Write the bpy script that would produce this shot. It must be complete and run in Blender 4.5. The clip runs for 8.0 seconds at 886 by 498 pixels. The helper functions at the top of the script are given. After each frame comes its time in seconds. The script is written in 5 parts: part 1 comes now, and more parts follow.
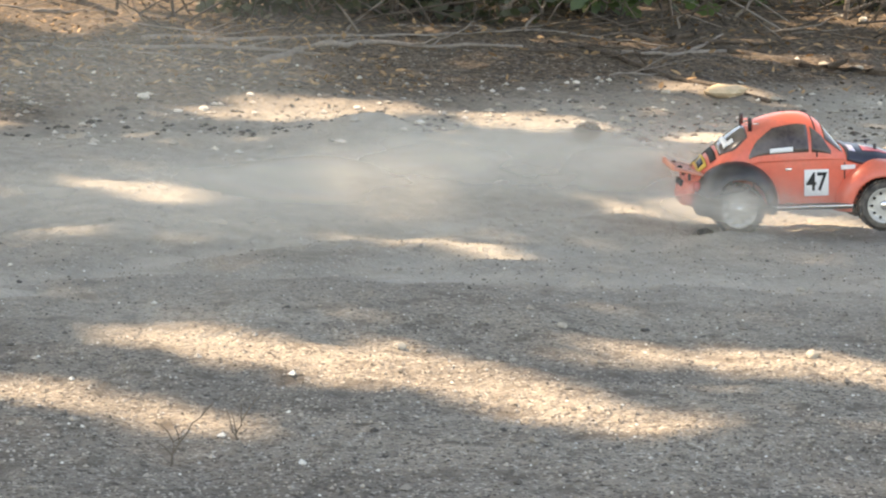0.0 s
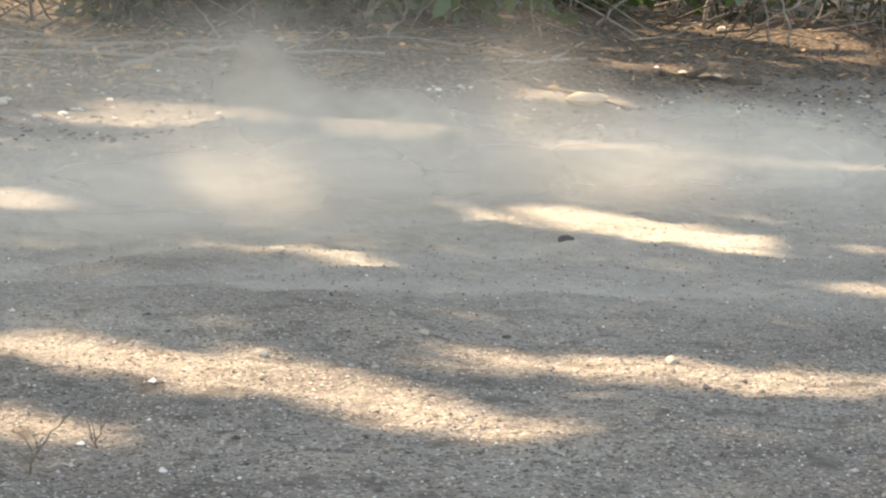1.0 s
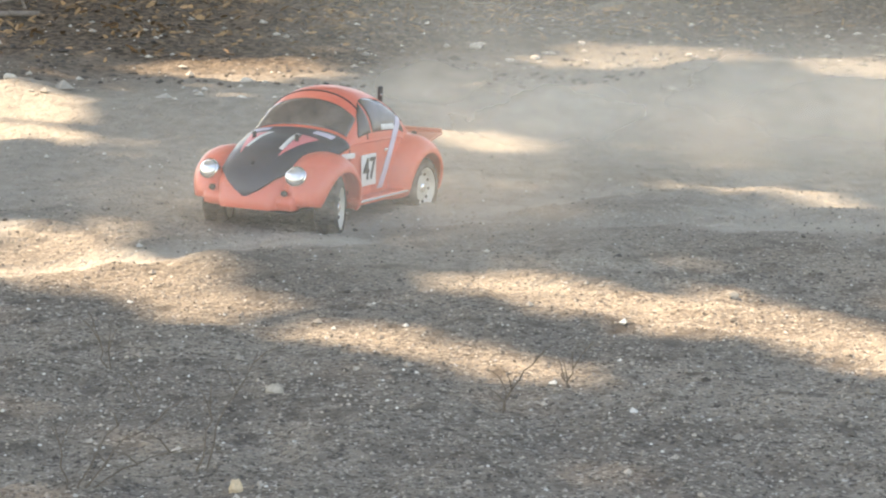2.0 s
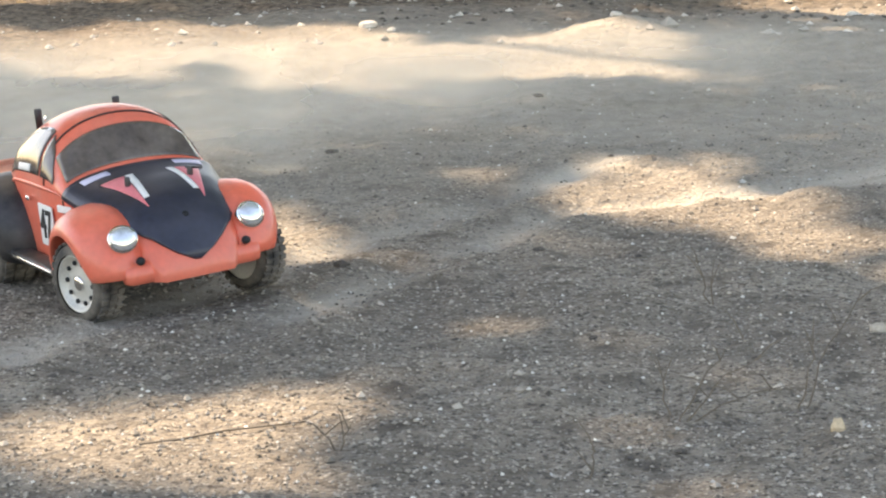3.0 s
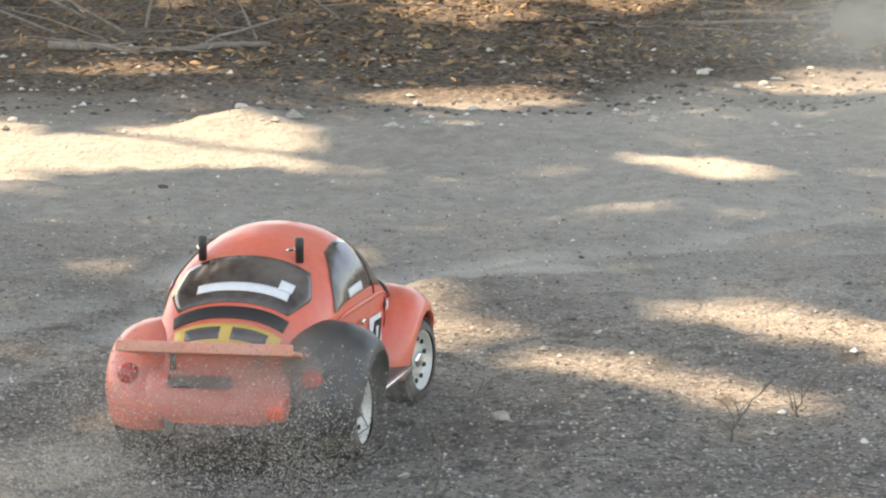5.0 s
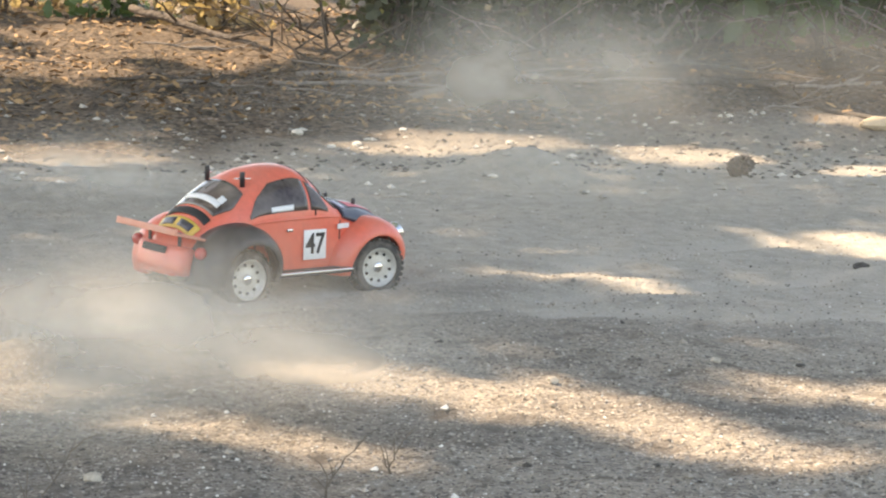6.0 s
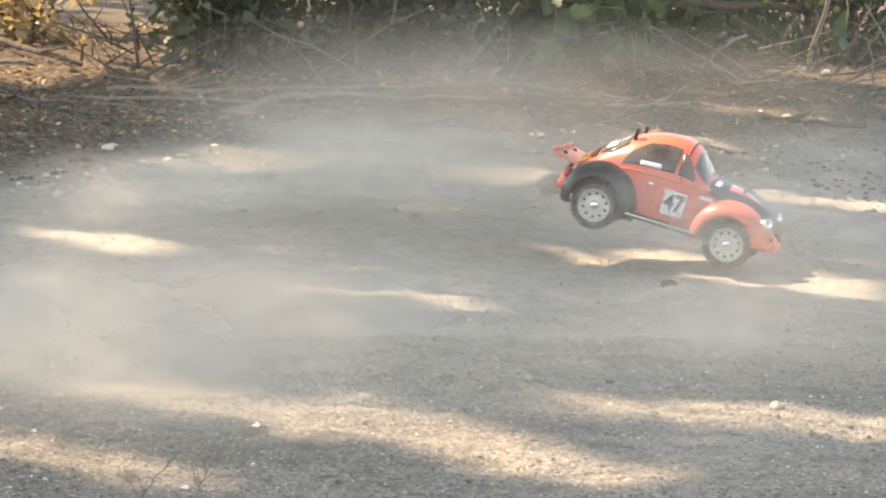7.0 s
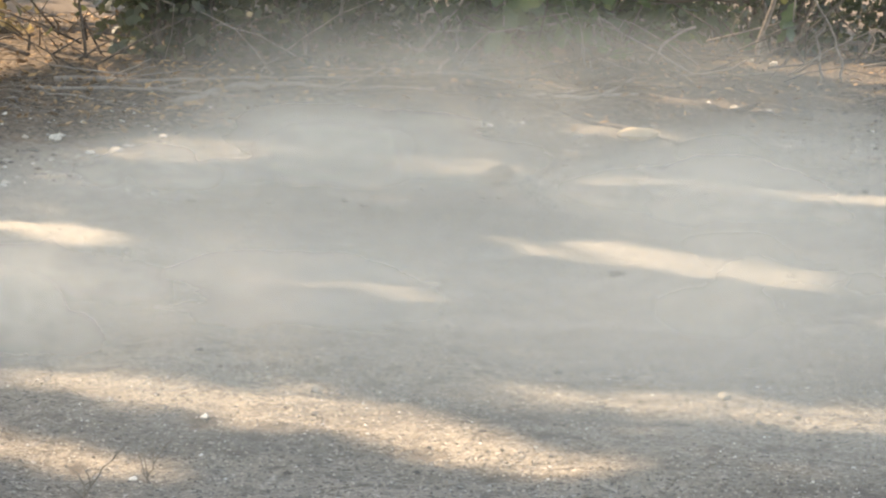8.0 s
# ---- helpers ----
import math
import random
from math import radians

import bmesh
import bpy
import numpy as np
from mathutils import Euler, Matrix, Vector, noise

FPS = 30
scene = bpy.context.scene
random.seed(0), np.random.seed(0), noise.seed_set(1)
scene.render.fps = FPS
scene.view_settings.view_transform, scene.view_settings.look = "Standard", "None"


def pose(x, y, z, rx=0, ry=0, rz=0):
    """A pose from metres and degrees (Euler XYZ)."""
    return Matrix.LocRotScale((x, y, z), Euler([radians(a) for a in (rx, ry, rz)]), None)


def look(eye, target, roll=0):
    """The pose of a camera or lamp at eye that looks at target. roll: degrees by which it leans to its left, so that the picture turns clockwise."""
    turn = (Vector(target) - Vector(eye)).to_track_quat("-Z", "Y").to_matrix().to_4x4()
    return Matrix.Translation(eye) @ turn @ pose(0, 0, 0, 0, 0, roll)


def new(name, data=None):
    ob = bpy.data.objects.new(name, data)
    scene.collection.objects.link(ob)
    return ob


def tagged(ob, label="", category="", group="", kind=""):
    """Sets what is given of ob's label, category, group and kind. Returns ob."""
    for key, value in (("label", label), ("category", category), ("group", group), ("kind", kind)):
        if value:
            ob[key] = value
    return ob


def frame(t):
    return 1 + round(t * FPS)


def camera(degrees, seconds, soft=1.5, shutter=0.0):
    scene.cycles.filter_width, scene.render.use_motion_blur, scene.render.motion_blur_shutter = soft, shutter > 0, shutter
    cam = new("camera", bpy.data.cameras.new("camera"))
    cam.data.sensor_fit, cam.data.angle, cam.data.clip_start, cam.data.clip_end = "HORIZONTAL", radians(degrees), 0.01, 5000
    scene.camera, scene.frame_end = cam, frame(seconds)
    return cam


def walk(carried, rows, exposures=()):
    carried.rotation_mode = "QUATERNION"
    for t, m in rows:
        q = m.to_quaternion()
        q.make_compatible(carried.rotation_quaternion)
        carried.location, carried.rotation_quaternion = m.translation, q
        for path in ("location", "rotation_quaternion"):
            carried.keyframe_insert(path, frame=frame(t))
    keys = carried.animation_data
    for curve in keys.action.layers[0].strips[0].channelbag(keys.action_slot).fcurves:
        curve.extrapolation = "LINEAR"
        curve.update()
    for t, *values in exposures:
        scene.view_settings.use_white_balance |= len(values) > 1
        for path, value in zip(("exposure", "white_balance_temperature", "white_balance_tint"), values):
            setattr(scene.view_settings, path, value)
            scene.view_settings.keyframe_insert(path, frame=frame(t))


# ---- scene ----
# ---------------------------------------------------------------- camera
cam = camera(23.31, 8.0, 2.15)
EYE = Vector((0, 0, 0.50))
# turn to the left and tilt upwards, in degrees from the middle heading
PAN_TIMES = (0, 0.41, 1.31, 1.5, 2.0, 2.2, 2.78, 3.3, 3.62, 4.0, 4.5, 5.8, 6.2, 6.39, 8.0)
PAN_TURN = (-15.018, -18.697, -18.697, -15.274, -6.197, -2.578, 7.916, 12.349, 14.822, 10.6, 5.217, -8.79, -13.118, -15.123, -17.324)
PAN_TILT = (0.513, 0.694, 0.694, 0.286, -0.859, -1.312, -2.624, -2.488, -2.337, -1.719, -0.92, 1.131, 1.734, 2.036, 1.643)


def camera_pose(t):
    turn, tilt = np.interp(t, PAN_TIMES, PAN_TURN), np.interp(t, PAN_TIMES, PAN_TILT)
    return Matrix.Translation(EYE) @ pose(0, 0, 0, 90 - 9.650) @ pose(0, 0, 0, 0, turn, 0) @ pose(0, 0, 0, tilt)


walk(cam, [(k / 10, camera_pose(k / 10)) for k in range(81)], ((0, 2.07, 8650, 16), (8, 2.07, 8650, 16)))

# ---------------------------------------------------------------- light
SUN = Vector((-0.46, 0.42, 0.80)).normalized()
world = bpy.data.worlds.new("sky")
scene.world = world
world.use_nodes = True
sky = world.node_tree.nodes.new("ShaderNodeTexSky")
sky.sky_type, sky.sun_disc = "NISHITA", False
sky.sun_elevation, sky.sun_rotation = math.asin(SUN.z), math.atan2(SUN.x, SUN.y)
back = world.node_tree.nodes["Background"]
world.node_tree.links.new(sky.outputs[0], back.inputs[0])
back.inputs[1].default_value = 0.15
sun = new("sun", bpy.data.lights.new("sun", "SUN"))
sun.data.energy, sun.data.angle, sun.data.color = 2.65, radians(0.6), (1.0, 0.925, 0.82)
sun.matrix_world = look(SUN * 30, (0, 0, 0))
scene.cycles.transparent_max_bounces = 48


# ---------------------------------------------------------------- materials
def material(name, colour, rough=0.6, metal=0.0, vary=0.2, size=0.05, bump=0.0, bump_size=0.01, dirt=0.0, per_piece=0.0, coat=0.0):
    """Principled surface with variation at two scales, relief and a film of dust."""
    m = bpy.data.materials.new(name)
    m.use_nodes = True
    n, l = m.node_tree.nodes, m.node_tree.links
    p = n["Principled BSDF"]
    co = n.new("ShaderNodeTexCoord")
    big, fine = n.new("ShaderNodeTexNoise"), n.new("ShaderNodeTexNoise")
    for tex, s in ((big, size), (fine, size / 9)):
        tex.inputs["Scale"].default_value = 1 / s
        tex.inputs["Detail"].default_value = 5
        l.new(co.outputs["Object"], tex.inputs["Vector"])
    both = n.new("ShaderNodeMath")
    both.operation = "ADD"
    l.new(big.outputs["Fac"], both.inputs[0]), l.new(fine.outputs["Fac"], both.inputs[1])
    ramp = n.new("ShaderNodeMapRange")
    ramp.inputs["From Min"].default_value, ramp.inputs["From Max"].default_value = 0.7, 1.3
    ramp.inputs["To Min"].default_value, ramp.inputs["To Max"].default_value = 1 - vary, 1 + vary
    l.new(both.outputs[0], ramp.inputs["Value"])
    shade = n.new("ShaderNodeVectorMath")
    shade.operation = "SCALE"
    shade.inputs[0].default_value = colour
    l.new(ramp.outputs[0], shade.inputs["Scale"])
    out = shade.outputs[0]
    if per_piece:
        geo, rnd = n.new("ShaderNodeNewGeometry"), n.new("ShaderNodeMapRange")
        rnd.inputs["To Min"].default_value, rnd.inputs["To Max"].default_value = 1 - per_piece, 1 + per_piece
        l.new(geo.outputs["Random Per Island"], rnd.inputs["Value"])
        again = n.new("ShaderNodeVectorMath")
        again.operation = "SCALE"
        l.new(out, again.inputs[0]), l.new(rnd.outputs[0], again.inputs["Scale"])
        out = again.outputs[0]
    if dirt:
        film, mix = n.new("ShaderNodeMapRange"), n.new("ShaderNodeMix")
        film.inputs["From Min"].default_value, film.inputs["From Max"].default_value = 0.35, 0.75
        film.inputs["To Max"].default_value = dirt
        l.new(big.outputs["Fac"], film.inputs["Value"])
        mix.data_type = "RGBA"
        mix.inputs["B"].default_value = (0.36, 0.31, 0.25, 1)
        l.new(film.outputs[0], mix.inputs["Factor"]), l.new(out, mix.inputs["A"])
        out = mix.outputs["Result"]
    l.new(out, p.inputs["Base Color"])
    p.inputs["Roughness"].default_value, p.inputs["Metallic"].default_value = rough, metal
    p.inputs["Coat Weight"].default_value = coat
    if bump:
        tex, b = n.new("ShaderNodeTexNoise"), n.new("ShaderNodeBump")
        tex.inputs["Scale"].default_value, tex.inputs["Detail"].default_value = 1 / bump_size, 6
        l.new(co.outputs["Object"], tex.inputs["Vector"]), l.new(tex.outputs["Fac"], b.inputs["Height"])
        b.inputs["Strength"].default_value, b.inputs["Distance"].default_value = bump, bump_size
        l.new(b.outputs[0], p.inputs["Normal"])
    return m


def ground_material():
    m = bpy.data.materials.new("dry gravelly dirt")
    m.use_nodes = True
    n, l = m.node_tree.nodes, m.node_tree.links
    p = n["Principled BSDF"]
    p.inputs["Roughness"].default_value = 0.95
    p.inputs["Specular IOR Level"].default_value = 0.15
    co = n.new("ShaderNodeTexCoord")

    def noise_at(scale, detail=4):
        tex = n.new("ShaderNodeTexNoise")
        tex.inputs["Scale"].default_value, tex.inputs["Detail"].default_value = scale, detail
        l.new(co.outputs["Object"], tex.inputs["Vector"])
        return tex.outputs["Fac"]

    def blend(fac, a, b, low, high):
        r, mix = n.new("ShaderNodeMapRange"), n.new("ShaderNodeMix")
        r.inputs["From Min"].default_value, r.inputs["From Max"].default_value = low, high
        l.new(fac, r.inputs["Value"])
        mix.data_type = "RGBA"
        l.new(r.outputs[0], mix.inputs["Factor"])
        for end, v in (("A", a), ("B", b)):
            if isinstance(v, tuple):
                mix.inputs[end].default_value = (*v, 1)
            else:
                l.new(v, mix.inputs[end])
        return mix.outputs["Result"]

    base = blend(noise_at(2.2), (0.27, 0.23, 0.185), (0.40, 0.345, 0.275), 0.35, 0.65)
    # scuffed streaks along the driving line
    map_, streak = n.new("ShaderNodeMapping"), n.new("ShaderNodeTexNoise")
    map_.inputs["Scale"].default_value = (1.6, 11, 1)
    map_.inputs["Rotation"].default_value = (0, 0, radians(8))
    l.new(co.outputs["Object"], map_.inputs[0]), l.new(map_.outputs[0], streak.inputs["Vector"])
    streak.inputs["Scale"].default_value, streak.inputs["Detail"].default_value = 1.0, 6
    base = blend(streak.outputs["Fac"], base, (0.22, 0.19, 0.155), 0.50, 0.74)
    base = blend(noise_at(60, 6), base, (0.20, 0.17, 0.138), 0.52, 0.72)
    base = blend(noise_at(190, 3), base, (0.60, 0.545, 0.46), 0.57, 0.70)
    base = blend(noise_at(150, 4), base, (0.13, 0.11, 0.092), 0.54, 0.66)
    base = blend(noise_at(260, 2), base, (0.10, 0.085, 0.07), 0.60, 0.72)
    base = blend(noise_at(24, 8), base, (0.155, 0.13, 0.105), 0.52, 0.72)
    # fine pale dust lies on the driven track, coarser dark gravel beside it
    across = n.new("ShaderNodeSeparateXYZ")
    l.new(co.outputs["Object"], across.inputs[0])
    edge = n.new("ShaderNodeMath")
    edge.operation = "MULTIPLY_ADD"
    edge.inputs[1].default_value = 1.6
    l.new(noise_at(1.1), edge.inputs[0]), l.new(across.outputs["Y"], edge.inputs[2])
    powder = blend(noise_at(30, 6), (0.44, 0.395, 0.33), (0.56, 0.505, 0.425), 0.35, 0.65)
    part_dust = n.new("ShaderNodeMix")
    part_dust.data_type = "RGBA"
    part_dust.inputs["Factor"].default_value = 0.70
    l.new(base, part_dust.inputs["A"]), l.new(powder, part_dust.inputs["B"])
    base = blend(edge.outputs[0], base, part_dust.outputs["Result"], 3.2, 4.0)
    # ground colour scaled darker towards low x, with a noisy edge
    bend = n.new("ShaderNodeMath")
    bend.operation = "MULTIPLY_ADD"
    bend.inputs[1].default_value = 0.7
    l.new(noise_at(1.7), bend.inputs[0]), l.new(across.outputs["X"], bend.inputs[2])
    deep = n.new("ShaderNodeVectorMath")
    deep.operation = "SCALE"
    deep.inputs["Scale"].default_value = 0.84
    l.new(base, deep.inputs[0])
    base = blend(bend.outputs[0], deep.outputs[0], base, 0.35, 0.95)
    # wheel tracks polished pale by passing tyres
    worn = n.new("ShaderNodeAttribute")
    worn.attribute_name = "rut"
    base = blend(worn.outputs["Fac"], base, (0.54, 0.485, 0.405), 0.05, 1.15)
    # brown leaf mould towards the bushes
    place, far = n.new("ShaderNodeSeparateXYZ"), n.new("ShaderNodeMath")
    l.new(co.outputs["Object"], place.inputs[0])
    far.operation = "MULTIPLY_ADD"
    far.inputs[1].default_value = 1.4
    tilt = n.new("ShaderNodeMath")
    tilt.operation = "MULTIPLY_ADD"
    tilt.inputs[1].default_value = -0.3
    l.new(place.outputs["X"], tilt.inputs[0]), l.new(place.outputs["Y"], tilt.inputs[2])
    l.new(noise_at(1.5), far.inputs[0]), l.new(tilt.outputs[0], far.inputs[2])
    mould = blend(noise_at(55, 7), (0.055, 0.041, 0.030), (0.23, 0.172, 0.122), 0.36, 0.68)
    base = blend(far.outputs[0], base, mould, 5.15, 5.95)
    l.new(base, p.inputs["Base Color"])
    b, b2 = n.new("ShaderNodeBump"), n.new("ShaderNodeBump")
    b.inputs["Strength"].default_value, b.inputs["Distance"].default_value = 0.95, 0.012
    l.new(noise_at(70, 6), b.inputs["Height"])
    b2.inputs["Strength"].default_value, b2.inputs["Distance"].default_value = 0.85, 0.003
    l.new(noise_at(260, 3), b2.inputs["Height"]), l.new(b.outputs[0], b2.inputs["Normal"])
    l.new(b2.outputs[0], p.inputs["Normal"])
    return m


def dust_material(name, density):
    """Airborne dust: thins out from the middle of a puff, with wisps."""
    m = bpy.data.materials.new(name)
    m.use_nodes = True
    n, l = m.node_tree.nodes, m.node_tree.links
    for node in list(n):
        n.remove(node)
    out, mix, clear = n.new("ShaderNodeOutputMaterial"), n.new("ShaderNodeMixShader"), n.new("ShaderNodeBsdfTransparent")
    lit, thru, both = n.new("ShaderNodeBsdfDiffuse"), n.new("ShaderNodeBsdfTranslucent"), n.new("ShaderNodeMixShader")
    for s in (lit, thru):
        s.inputs["Color"].default_value = (0.67, 0.63, 0.56, 1)
    both.inputs[0].default_value = 0.55
    l.new(lit.outputs[0], both.inputs[1]), l.new(thru.outputs[0], both.inputs[2])
    co, info = n.new("ShaderNodeTexCoord"), n.new("ShaderNodeObjectInfo")
    # radial fall-off in the puff's own unit space
    flat, size, fall = n.new("ShaderNodeVectorMath"), n.new("ShaderNodeVectorMath"), n.new("ShaderNodeMapRange")
    flat.operation, size.operation = "MULTIPLY", "LENGTH"
    flat.inputs[1].default_value = (1, 0, 1)
    l.new(co.outputs["Object"], flat.inputs[0]), l.new(flat.outputs[0], size.inputs[0])
    fall.interpolation_type = "SMOOTHERSTEP"
    fall.inputs["From Min"].default_value, fall.inputs["From Max"].default_value = 1.0, 0.0
    l.new(size.outputs["Value"], fall.inputs["Value"])
    tex, move, wisp, a, b = n.new("ShaderNodeTexNoise"), n.new("ShaderNodeVectorMath"), n.new("ShaderNodeMapRange"), n.new("ShaderNodeMath"), n.new("ShaderNodeMath")
    move.operation = "ADD"
    l.new(co.outputs["Object"], move.inputs[0])
    seed = n.new("ShaderNodeMath")
    seed.operation = "MULTIPLY"
    seed.inputs[1].default_value = 37
    l.new(info.outputs["Random"], seed.inputs[0]), l.new(seed.outputs[0], move.inputs[1])
    tex.inputs["Scale"].default_value, tex.inputs["Detail"].default_value = 1.7, 6
    l.new(move.outputs[0], tex.inputs["Vector"])
    wisp.interpolation_type = "SMOOTHSTEP"
    wisp.inputs["From Min"].default_value, wisp.inputs["From Max"].default_value = 0.28, 0.70
    wisp.inputs["To Min"].default_value = 0.28
    l.new(tex.outputs["Fac"], wisp.inputs["Value"])
    a.operation = b.operation = "MULTIPLY"
    l.new(fall.outputs[0], a.inputs[0]), l.new(wisp.outputs[0], a.inputs[1])
    l.new(a.outputs[0], b.inputs[0])
    b.inputs[1].default_value = density
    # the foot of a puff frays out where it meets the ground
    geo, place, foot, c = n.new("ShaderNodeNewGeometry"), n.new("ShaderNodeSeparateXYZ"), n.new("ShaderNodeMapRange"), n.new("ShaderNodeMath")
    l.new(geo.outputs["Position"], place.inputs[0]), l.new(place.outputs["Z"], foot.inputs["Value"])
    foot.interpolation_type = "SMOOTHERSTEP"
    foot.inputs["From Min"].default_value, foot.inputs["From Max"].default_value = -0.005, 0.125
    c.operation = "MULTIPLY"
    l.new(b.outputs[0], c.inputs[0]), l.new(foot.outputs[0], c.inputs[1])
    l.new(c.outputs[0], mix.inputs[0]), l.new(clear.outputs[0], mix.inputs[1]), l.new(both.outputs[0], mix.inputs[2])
    l.new(mix.outputs[0], out.inputs[0])
    return m


GROUND = ground_material()
ORANGE = material("faded orange paint", (0.84, 0.15, 0.085), 0.38, vary=0.10, size=0.06, dirt=0.26, coat=0.15)
NAVY = material("navy paint", (0.012, 0.016, 0.035), 0.34, vary=0.3, size=0.05, dirt=0.10)
BLACK = material("black plastic", (0.020, 0.020, 0.023), 0.45, vary=0.3, size=0.02, dirt=0.12)
RUBBER = material("dusty tyre rubber", (0.035, 0.033, 0.031), 0.85, vary=0.4, size=0.02, dirt=0.55)
RIM = material("dusty cream wheel", (0.62, 0.60, 0.54), 0.42, metal=0.25, vary=0.15, size=0.02, dirt=0.35)
# near-black for print and small parts, and for shade painted in as openings
DARK = material("black print and recess shade", (0.010, 0.010, 0.011), 0.7, vary=0.2, size=0.01)
GLASS = material("smoked window plastic", (0.075, 0.055, 0.048), 0.14, vary=0.4, size=0.05, dirt=0.34)
CHROME = material("chrome", (0.82, 0.82, 0.80), 0.14, metal=1.0, vary=0.08, size=0.02)
LENS = material("clear lamp lens", (0.72, 0.74, 0.74), 0.08, metal=0.7, vary=0.2, size=0.01)
WHITE = material("white decal", (0.78, 0.77, 0.74), 0.5, vary=0.08, size=0.03, dirt=0.15)
PINK = material("pink decal", (0.80, 0.20, 0.22), 0.45, vary=0.08, size=0.03, dirt=0.1)
LILAC = material("pale lilac stripe", (0.62, 0.58, 0.70), 0.5, vary=0.08, size=0.03, dirt=0.1)
AMBER = material("yellow plate", (0.75, 0.45, 0.06), 0.5, vary=0.1, size=0.02, dirt=0.2)
REDLENS = material("red lamp lens", (0.55, 0.03, 0.02), 0.25, vary=0.1, size=0.01, dirt=0.2)
WINGMAT = material("sun-bleached orange wing", (0.72, 0.27, 0.17), 0.55, vary=0.15, size=0.03, dirt=0.4)
STONE = material("pale stone", (0.52, 0.47, 0.40), 0.9, vary=0.25, size=0.03, bump=0.6, bump_size=0.006, per_piece=0.45)
PALE = material("bleached stone", (0.44, 0.385, 0.305), 0.85, vary=0.2, size=0.03, bump=0.5, bump_size=0.006)
OCHRE = material("ochre stone", (0.60, 0.46, 0.30), 0.85, vary=0.2, size=0.02, bump=0.5, bump_size=0.006)
CHALK = material("white stone chips", (0.66, 0.62, 0.54), 0.8, vary=0.2, size=0.01, per_piece=0.3)
DARKSTONE = material("dark clod", (0.10, 0.085, 0.07), 0.95, vary=0.3, size=0.02, bump=0.7, bump_size=0.006)
CONE = material("pine cone scales", (0.14, 0.108, 0.08), 0.85, vary=0.35, size=0.01, per_piece=0.3)
DEADWOOD = material("weathered grey wood", (0.26, 0.215, 0.175), 0.9, vary=0.35, size=0.02, bump=0.6, bump_size=0.005)
BARK = material("dark bark", (0.11, 0.085, 0.065), 0.95, vary=0.4, size=0.05, bump=0.8, bump_size=0.02)
TWIG = material("dry twig", (0.15, 0.12, 0.09), 0.9, vary=0.3, size=0.01)
LITTER = material("dry leaf litter", (0.29, 0.175, 0.085), 0.85, vary=0.3, size=0.02, per_piece=0.6)
GRIT = material("loose grit", (0.31, 0.27, 0.22), 0.92, vary=0.2, size=0.01, per_piece=0.6)


def leaf_material(name, colour):
    m = material(name, colour, 0.45, vary=0.3, size=0.03, per_piece=0.35)
    n, l = m.node_tree.nodes, m.node_tree.links
    p, out = n["Principled BSDF"], n["Material Output"]
    thru, mix = n.new("ShaderNodeBsdfTranslucent"), n.new("ShaderNodeMixShader")
    thru.inputs["Color"].default_value = (colour[0] * 2.2, colour[1] * 2.3, colour[2] * 1.8, 1)
    mix.inputs[0].default_value = 0.35
    l.new(p.outputs[0], mix.inputs[1]), l.new(thru.outputs[0], mix.inputs[2]), l.new(mix.outputs[0], out.inputs[0])
    return m


LEAF = leaf_material("green leaf", (0.07, 0.105, 0.04))
DARKLEAF = leaf_material("dark shrub leaf", (0.055, 0.06, 0.032))
STRAW = leaf_material("dry shrub leaf", (0.30, 0.215, 0.12))


# ---------------------------------------------------------------- mesh helpers
def part(name, bm, mat, parent=None, label="", smooth=True):
    me = bpy.data.meshes.new(name)
    bm.to_mesh(me)
    bm.free()
    me.materials.append(mat)
    if smooth:
        me.shade_smooth()
    ob = new(name, me)
    ob.parent = parent
    return tagged(ob, label)


def raw(name, verts, faces, mat, parent=None, label="", smooth=False):
    me = bpy.data.meshes.new(name)
    me.from_pydata(verts, [], faces)
    me.materials.append(mat)
    if smooth:
        me.shade_smooth()
    ob = new(name, me)
    ob.parent = parent
    return tagged(ob, label)


def patch(f, u0, u1, nu, v0, v1, nv, lift=0.0, thick=0.0012):
    """A curved panel on the surface f(u, v) -> (point, normal), with thickness."""
    bm = bmesh.new()
    lay = []
    for d in (lift, lift - thick):
        lay.append([[bm.verts.new(f(u, v)[0] + f(u, v)[1] * d) for v in np.linspace(v0(u) if callable(v0) else v0, v1(u) if callable(v1) else v1, nv)] for u in np.linspace(u0, u1, nu)])
    top, low = lay
    for i in range(nu - 1):
        for j in range(nv - 1):
            bm.faces.new((top[i][j], top[i + 1][j], top[i + 1][j + 1], top[i][j + 1]))
            bm.faces.new((low[i][j], low[i][j + 1], low[i + 1][j + 1], low[i + 1][j]))
    rim = [(i, 0) for i in range(nu)] + [(nu - 1, j) for j in range(1, nv)] + [(i, nv - 1) for i in range(nu - 2, -1, -1)] + [(0, j) for j in range(nv - 2, 0, -1)]
    for (a, b), (c, d) in zip(rim, rim[1:] + rim[:1]):
        bm.faces.new((top[a][b], low[a][b], low[c][d], top[c][d]))
    bmesh.ops.recalc_face_normals(bm, faces=bm.faces)
    return bm


